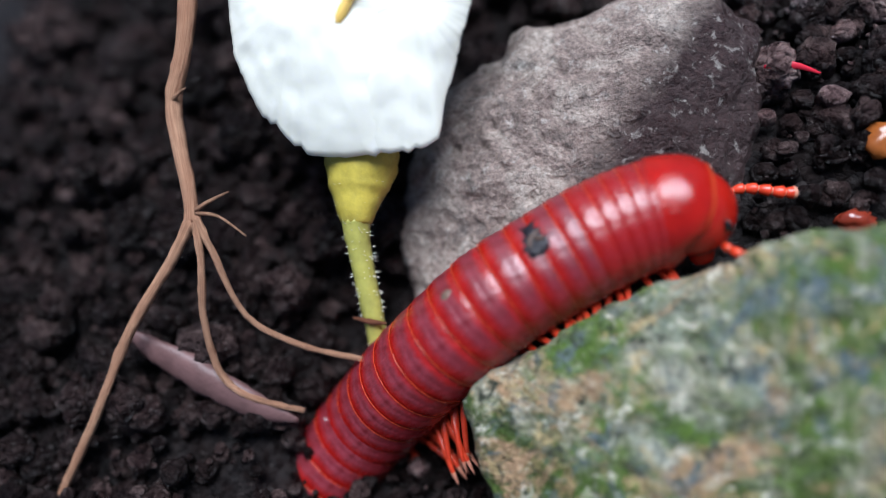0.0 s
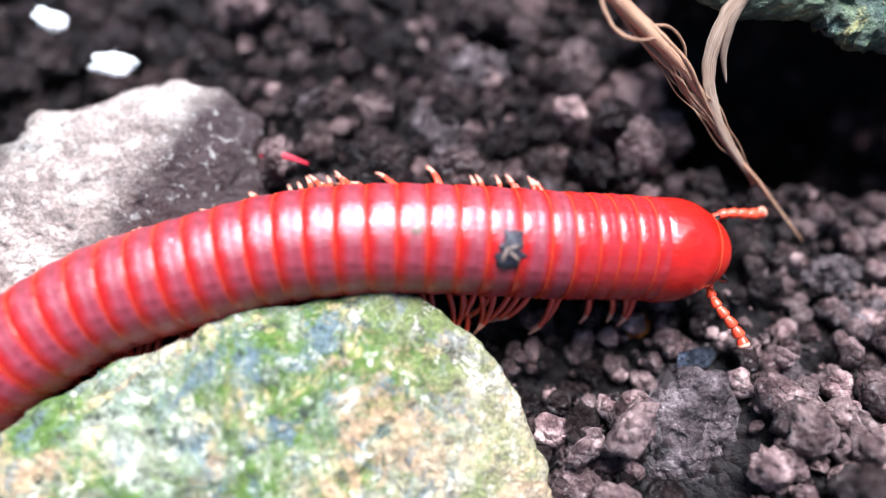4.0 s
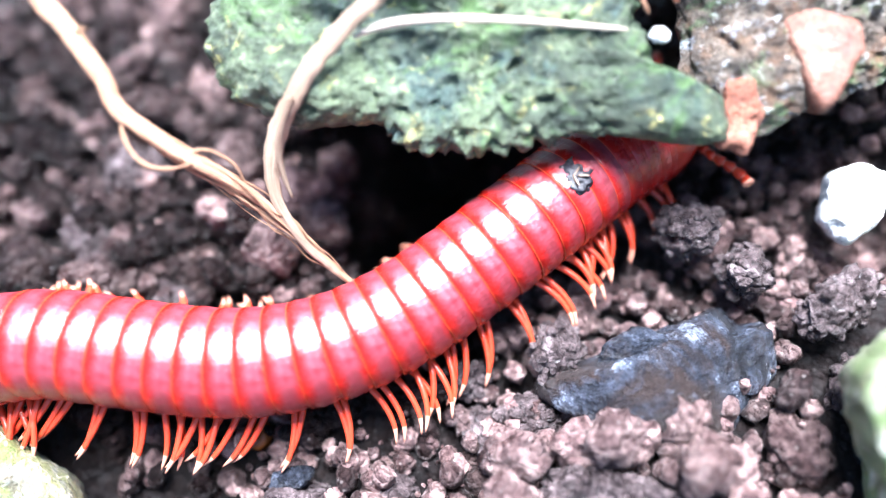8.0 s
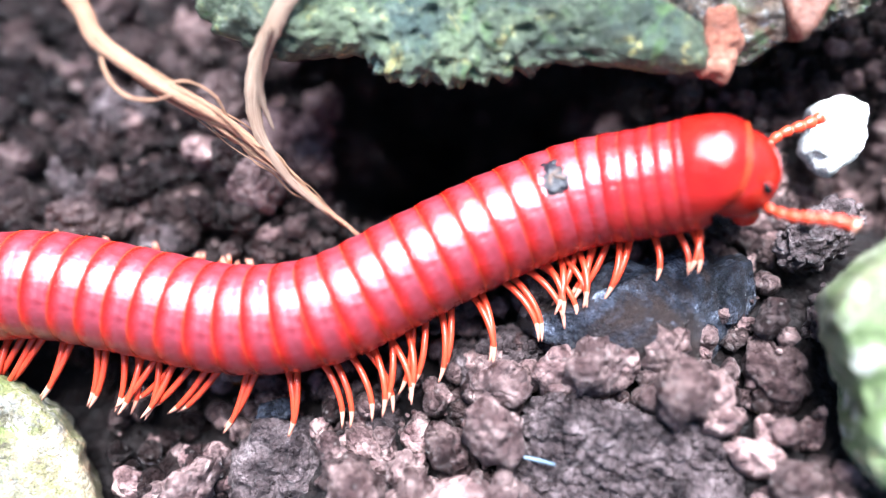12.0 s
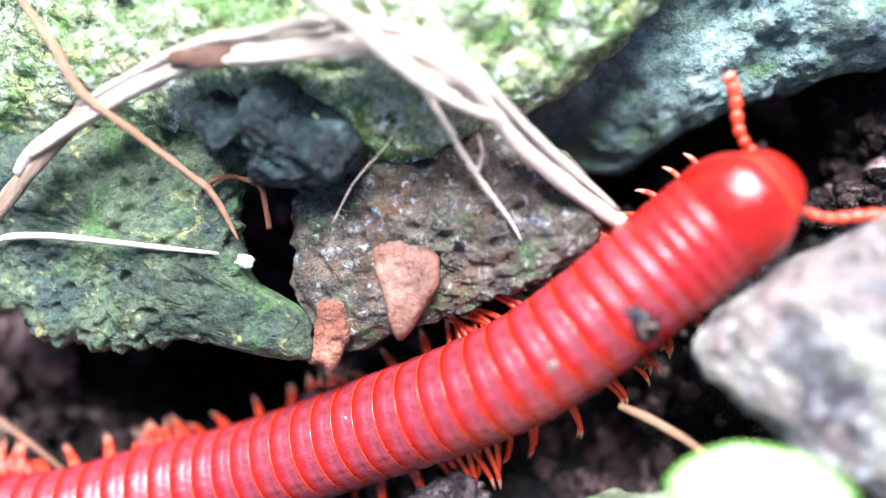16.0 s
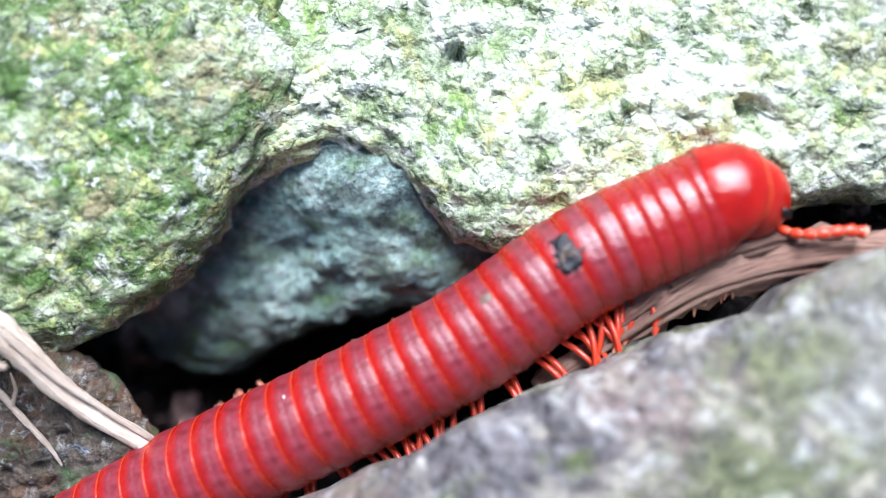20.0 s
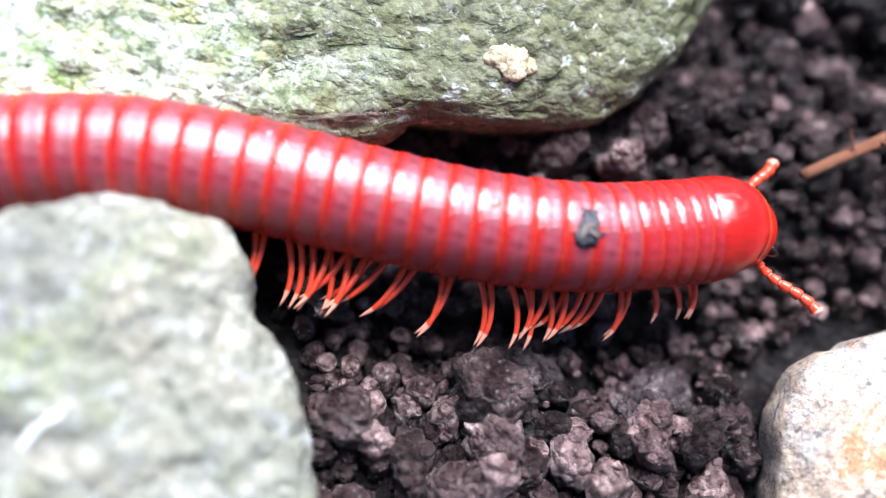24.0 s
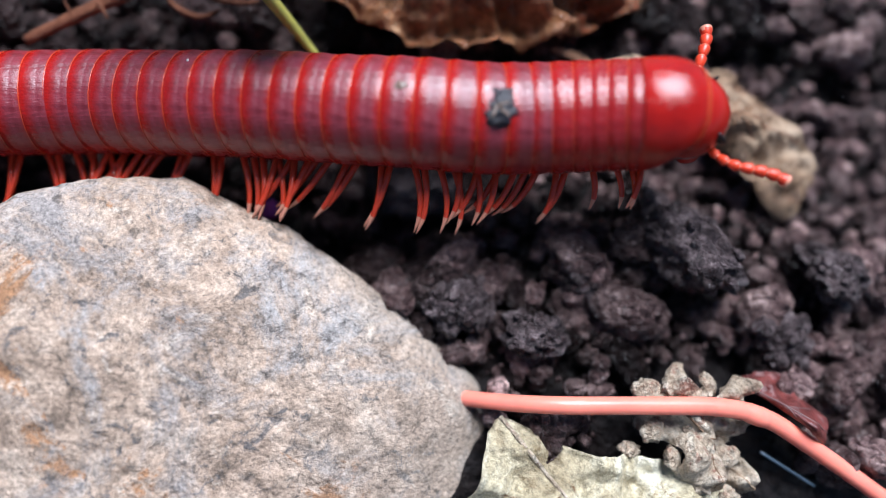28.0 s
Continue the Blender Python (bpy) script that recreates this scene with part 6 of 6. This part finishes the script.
# seconds, how far the front rings are drawn out, and the roll of the body in degrees
FRONT = [(0, 0.79, -28), (0.5, 0.78, -28), (1, 0.79, -29), (1.5, 0.8, -26), (2, 0.86, -24), (2.5, 0.9, -14), (3, 1, -5), (3.5, 0.99, 7), (4, 1.09, 19), (4.5, 1.13, 22), (6.5, 0.95, -24), (7, 0.93, -15), (7.5, 0.83, -10), (8, 0.83, -4), (8.5, 0.83, 4), (9, 0.85, 13), (9.5, 0.78, 7), (10, 0.85, 1), (10.5, 0.82, -11), (11, 0.94, -44), (11.5, 0.93, -34), (12, 0.92, -20), (12.5, 0.94, -12), (13, 0.9, -4), (13.5, 0.87, -4), (15.5, 0.85, 7), (16, 0.78, 27), (16.5, 0.86, 3), (17, 0.92, -21), (17.5, 0.91, -27), (18, 0.95, -34), (18.5, 0.98, -23), (19, 1.01, -12), (19.5, 0.99, -13), (20, 0.97, -13), (20.5, 0.94, -18), (22.5, 0.89, 40), (23, 0.83, 27), (23.5, 0.89, 16), (24, 0.94, 6), (24.5, 0.97, 10), (25, 0.92, 14), (25.5, 0.94, 11), (26, 0.9, 9), (26.5, 0.97, 15), (27, 1.06, 21), (27.5, 0.97, 16), (28, 0.99, 10)]

TAIL = [(-14.5, -15), (-18, -21), (-20, -28), (-24, -36), (-32, -44), (-45, -52), (-60, -58), (-90, -64)]
TRAIL = [(160, 38), (148, 37), (136, 39.5), (128, 40.3), (118, 38.5), (106, 33.5), (94, 26.5), (88, 23.3), (82, 19.5), (76, 15), (70, 11), (64, 8), (58, 5.5), (52, 3.8), (46, 2), (40, 1.8), (34, 2.4), (28, 3), (22, 3.2), (16, 2.6), (10, 1.5), (4, -0.4), (-2, -3.6), (-8, -9)]
STEP = 0.5
REACH = np.arange(0, 96, STEP)


def body_curve(line):
    """Places every half millimetre along a line, followed by the trail behind it."""
    pts = list(line)
    last = pts[-1]
    pts += [(u, v, lift(u)) for u, v in TRAIL + TAIL if u < last[0] - 4]
    dense = []
    for i in range(len(pts) - 1):
        p0, p1, p2, p3 = (np.array(pts[j]) for j in (max(0, i - 1), i, i + 1, min(len(pts) - 1, i + 2)))
        for k in range(8):
            x = k / 8
            dense.append(0.5 * (2 * p1 + (p2 - p0) * x + (2 * p0 - 5 * p1 + 4 * p2 - p3) * x * x + (3 * p1 - p0 - 3 * p2 + p3) * x ** 3))
    pts = np.array([(u, v * SP - w * CP, v * CP + w * SP) for u, v, w in dense])
    for _ in range(3):
        pts[1:-1] = (pts[:-2] + 2 * pts[1:-1] + pts[2:]) / 4
    run = np.r_[0, np.cumsum(np.linalg.norm(np.diff(pts, axis=0), axis=1))]
    return np.stack([np.interp(REACH, run, pts[:, k]) for k in range(3)], 1)


def body_at(t, curves):
    times = [b[0] for b in BENDS]
    i = min(max(0, int(np.searchsorted(times, t, "right")) - 1), len(times) - 2)
    x = (t - times[i]) / (times[i + 1] - times[i])
    return curves[i] * (1 - x) + curves[i + 1] * x


def body_pose(curve, s):
    """The pose at distance s behind the head's tip: x forwards, z towards the back."""
    def at(d):
        d = min(max(d, 0.0), REACH[-1])
        return Vector([np.interp(d, REACH, curve[:, k]) for k in range(3)])
    ahead = at(max(0, s - 0.9)) - at(s + 0.9)
    if ahead.length < 1e-6:
        ahead = Vector((1, 0, 0))
    x = ahead.normalized()
    z = Vector((0, -0.05, 1))
    y = z.cross(x).normalized()
    z = x.cross(y)
    m = Matrix((x, y, z)).transposed().to_4x4()
    m.translation = at(s) * MM
    return m


def lathe(name, profile, mats, sides=40, slots=None, squash=1.0):
    """A ring turned round the x axis from (x, radius) in millimetres."""
    verts, faces, idx = [], [], []
    for x, r in profile:
        for k in range(sides):
            a = 2 * math.pi * k / sides
            verts.append((x * MM, r * math.sin(a) * MM, r * math.cos(a) * MM * squash))
    for i in range(len(profile) - 1):
        a, b = i * sides, (i + 1) * sides
        for k in range(sides):
            faces.append((a + k, b + k, b + (k + 1) % sides, a + (k + 1) % sides))
            idx.append(slots[i] if slots else 0)
    return mesh_of(name, verts, faces, mats, slots=idx)


def lean(me):
    """Draws the front edge of the hood back towards the flanks and the throat."""
    for v in me.vertices:
        around = math.degrees(abs(math.atan2(v.co.y, v.co.z)))
        f = float(np.interp(around, [0, 40, 70, 90, 108, 125, 180], [1.0, 0.98, 0.86, 0.62, 0.3, 0.08, 0.03]))
        v.co.x = (-2.1 + (v.co.x / MM + 2.1) * f) * MM
    return me


RING_S, RING_R = [], []
s = 4.35
for i in range(46):
    pitch = 1.06 if i < 4 else (1.3 if i < 6 else 1.63)
    s += pitch
    RING_S.append(s - pitch / 2)
    RING_R.append((3.18 + 0.015 * i if i < 4 else 3.24) * (1 - 0.25 * smooth((i - 38) / 9)))


WOUND = RING_S[7]


def ring_mesh(r, pitch, mats):
    h = pitch / 2
    return lathe("ring", [(-h - 0.22, 0.92 * r), (-h - 0.16, 0.985 * r), (-h - 0.05, 1.002 * r), (-h * 0.8, 1.011 * r), (-h * 0.5, 1.013 * r), (-h * 0.2, 1.009 * r), (-0.03 * h, 1.004 * r), (0.05 * h, 0.9995 * r), (0.15 * h, 1.001 * r), (0.4 * h, 0.998 * r), (0.7 * h, 0.989 * r), (h, 0.97 * r), (h + 0.3, 0.93 * r)], mats)


def rim_mesh(r, pitch):
    h = pitch / 2
    return lathe("rim", [(-h - 0.165, 0.90 * r), (-h - 0.17, 0.985 * r), (-h - 0.165, 1.0 * r), (-h - 0.135, 1.004 * r), (-h - 0.11, 0.996 * r)], [MAT["rim"]])


def leg_mesh(side, k):
    pts = [(0, 0, 0), (0.22, 1.0, 0.14), (0.42, 2.2, 0.04), (0.42, 3.4, -0.32), (0.18, 4.35, -0.85), (-0.3, 5.0, -1.5)]
    me = tube_mesh("leg", [Vector((x, y * side, z)) * MM * k for x, y, z in pts], [0.2, 0.24, 0.22, 0.2, 0.17, 0.04], [MAT["leg"], MAT["claw"]], sides=6, per=3)
    cut = len(me.polygons) - 2 - 6 * 3
    me.polygons.foreach_set("material_index", [1 if i >= cut else 0 for i in range(len(me.polygons))])
    return me


def antenna_mesh(side):
    """A beaded feeler along x that curls a little."""
    pts, rad = [], []
    for k in range(7):
        for d, r in ((0.0, 0.2), (0.12, 0.27), (0.55, 0.35), (0.8, 0.36), (0.93, 0.23)):
            y = (k + d) * 0.66
            pts.append(Vector((y, side * (0.34 * math.sin(y * 1.15) - 0.035 * y * y), 0.3 * math.sin(y * 0.7))) * MM)
            rad.append(r * (0.8 + 0.05 * k))
    me = tube_mesh("antenna", pts, rad, [MAT["leg"], MAT["claw"]], sides=10, per=2)
    me.polygons.foreach_set("material_index", [1 if i > len(me.polygons) - 44 or (i // 10) % 10 in (8, 9) else 0 for i in range(len(me.polygons))])
    return me


def ball(name, r, scale, mat, seg=24):
    bm = bmesh.new()
    bmesh.ops.create_uvsphere(bm, u_segments=seg, v_segments=seg // 2, radius=1.0)
    verts = [(v.co.x * r * scale[0] * MM, v.co.y * r * scale[1] * MM, v.co.z * r * scale[2] * MM) for v in bm.verts]
    faces = [tuple(v.index for v in f.verts) for f in bm.faces]
    bm.free()
    return mesh_of(name, verts, faces, [mat])


def build_millipede():
    top = tagged(new("millipede"), "shiny red millipede with mauve-banded rings and orange legs", "millipede")
    # collum: a smooth hood behind the face, its front edge leaning back towards the throat
    collum = part("collum", lean(lathe("collum", [(-2.15, 2.9), (-2.1, 3.12), (-1.9, 3.2), (-1.2, 3.24), (-0.5, 3.25), (0.1, 3.2), (0.5, 3.11), (0.85, 2.97), (1.15, 2.8), (1.38, 2.62), (1.5, 2.5), (1.36, 2.35)], [MAT["hood"]], 48)), top, "smooth scarlet hood")
    part("rim", lean(lathe("rim", [(1.34, 2.68), (1.4, 2.66), (1.51, 2.56), (1.55, 2.48), (1.44, 2.38)], [MAT["rim"]], 48)), collum, "thin orange edge")
    head = part("head", ball("head", 1.0, (2.35, 2.48, 2.52), MAT["face"], 36), top, "rounded scarlet face")
    for side in (1, -1):
        eye = part("eye", ball("eye", 1.0, (0.5, 0.13, 0.4), MAT["eye"], 12), head, "dark eye patch")
        eye.matrix_basis = pose(1.25 * MM, side * 1.82 * MM, 1.02 * MM, 0, 0, side * 40)
        jaw = part("mandible", ball("mandible", 1.0, (0.75, 0.6, 0.85), MAT["face"], 14), head)
        jaw.matrix_basis = pose(0.9 * MM, side * 1.3 * MM, -1.9 * MM)
    antennae = []
    for side in (1, -1):
        antennae.append((side, part("antenna", antenna_mesh(side), head, "beaded red feeler")))
    rings, legs = [], []
    leg = {(side, k): leg_mesh(side, k * (0.86 if side > 0 else 1.0)) for side in (1, -1) for k in (0.74, 0.93, 1.06)}
    made = {}
    for i, (d, r) in enumerate(zip(RING_S, RING_R)):
        pitch = 1.06 if i < 4 else (1.3 if i < 6 else 1.63)
        front = i < 5
        key = (round(r, 3), pitch, front)
        if key not in made:
            made[key] = (ring_mesh(r, pitch, [MAT["shell_front" if front else "shell"]]), rim_mesh(r, pitch))
        ring = part("ring", made[key][0], top)
        part("rim", made[key][1], ring)
        rings.append(ring)
        for pair in ((0.0,) if i < 4 else (-0.4, 0.42)):
            for side in (1, -1):
                legs.append((i, pair, side, part("leg", leg[(side, 0.74 if i < 4 else 0.93 if i < 9 else 1.06)], ring)))
    # an old wound on the back, and a grain that rides along
    scab = part("scab", crumb_mesh("scab", 1.3, 4, MAT["scab"], (0.95, 1.05, 0.25), 4), rings[7], "dark healed wound")
    scab.matrix_basis = pose(0.35 * MM, -0.8 * MM, 3.0 * MM, 15, 0, 0)
    for k, (x, y, a) in enumerate(((0.35, -0.5, 20), (-0.1, -0.9, 70), (0.45, -1.0, -40))):
        flake = part("flake", crumb_mesh("flake", 0.3, 2, MAT["scab_pale"], (1.5, 0.3, 0.4), k), rings[7], "pale flake of the wound")
        flake.matrix_basis = pose((x + 0.05) * MM, (y - 0.25) * MM, 3.24 * MM, 18, 0, a)
    scar = part("scar", crumb_mesh("scar", 0.42, 3, MAT["scab_pale"], (0.8, 1.0, 0.4), 9), rings[10], "small brown scar")
    scar.matrix_basis = pose(0.1 * MM, -0.2 * MM, 3.16 * MM, 6, 0, 0)
    grain = part("grain", crumb_mesh("grain", 0.11, 1, MAT["white_grit"], (1, 1, 1), 7), rings[18], "tiny white grain")
    grain.matrix_basis = pose(0.2 * MM, 0.8 * MM, 3.15 * MM)
    return top, collum, head, antennae, rings, legs


def crumb_mesh(name, r, level, mat, scale, seed):
    co, fa = crumb_shapes(1, level, seed)[0]
    return mesh_of(name, [(a * r * scale[0] * MM, b * r * scale[1] * MM, c * r * scale[2] * MM) for a, b, c in co], [tuple(int(i) for i in f) for f in fa], [mat])


# seconds, and the swing of the left and of the right feeler in degrees
FEELERS = [(0, 12, -35), (1, 84, 2), (2, 33, -27), (3, 72, -61), (4, 19, -73), (4.5, 65, -30), (5.5, 30, -55), (6.5, 2, -40), (7.5, 70, -95), (9, 70, -95), (9.5, 25, -45), (11, 60, -98), (12, 50, -22), (13, 80, -30), (13.5, 40, -19),
           (14.5, 60, -45), (15.5, 84, -60), (16, 80, -49), (17, 35, -30), (18, 12, -20), (19, 96, -8), (20, 20, -13), (22.5, 60, -25), (23, 60, -64), (24, 53, -56), (25, 104, -43), (26, 60, -29), (27, 21, -41), (28, 92, -29)]
MILLIPEDE = build_millipede()


def motions():
    top, collum, head, antennae, rings, legs = MILLIPEDE
    curves = [body_curve(line) for _, line in BENDS]
    times = [k * 0.5 for k in range(57)]
    lines = {t: body_at(t, curves) for t in times}
    base = {}
    for t in times:
        p = body_pose(lines[t], 30).translation
        base[t] = Matrix.Translation((p.x, p.y, p.z - 0.0039))
    walk(top, [(t, base[t]) for t in times])

    when, drawn, rolled = zip(*FRONT)

    def rows(s, extra=None):
        """Front rings telescope into one another; the roll fades towards the tail."""
        out = []
        for t in times:
            k = float(np.interp(t, when, drawn))
            along = s * k if s < WOUND else s - WOUND * (1 - k)
            roll = radians(float(np.interp(t, when, rolled))) * float(np.interp(s, [0, 8, 14, 32], [0.65, 0.9, 1.0, 0.3]))
            out.append((t, base[t].inverted() @ body_pose(lines[t], along) @ Matrix.Rotation(roll, 4, "X") @ (extra or Matrix())))
        return out

    walk(head, rows(2.25, pose(0, 0, -0.2 * MM, 0, 12, 0)))
    walk(collum, rows(3.0))
    for ring, d in zip(rings, RING_S):
        walk(ring, rows(d))
    fine = [k * 0.25 for k in range(113)]
    for i, pair, side, leg in legs:
        out = []
        for t in fine:
            ph = 2 * math.pi * (t / 1.0 + (i * 2 + (pair > 0)) / 15.0 + (0.25 if side > 0 else 0))
            swing = 26 * math.sin(ph) - 8
            raised = 6 * max(0.0, math.cos(ph))
            out.append((t, pose(pair * MM, side * 0.7 * MM, -2.55 * MM, side * (raised + (8 if side > 0 else 0)), 0, side * -swing)))
        walk(leg, out)
    for side, antenna in antennae:
        walk(antenna, [(row[0], pose(1.6 * MM, side * 1.62 * MM, -0.6 * MM, 0, -10, row[1 if side > 0 else 2] + side * 10)) for row in FEELERS])


motions()
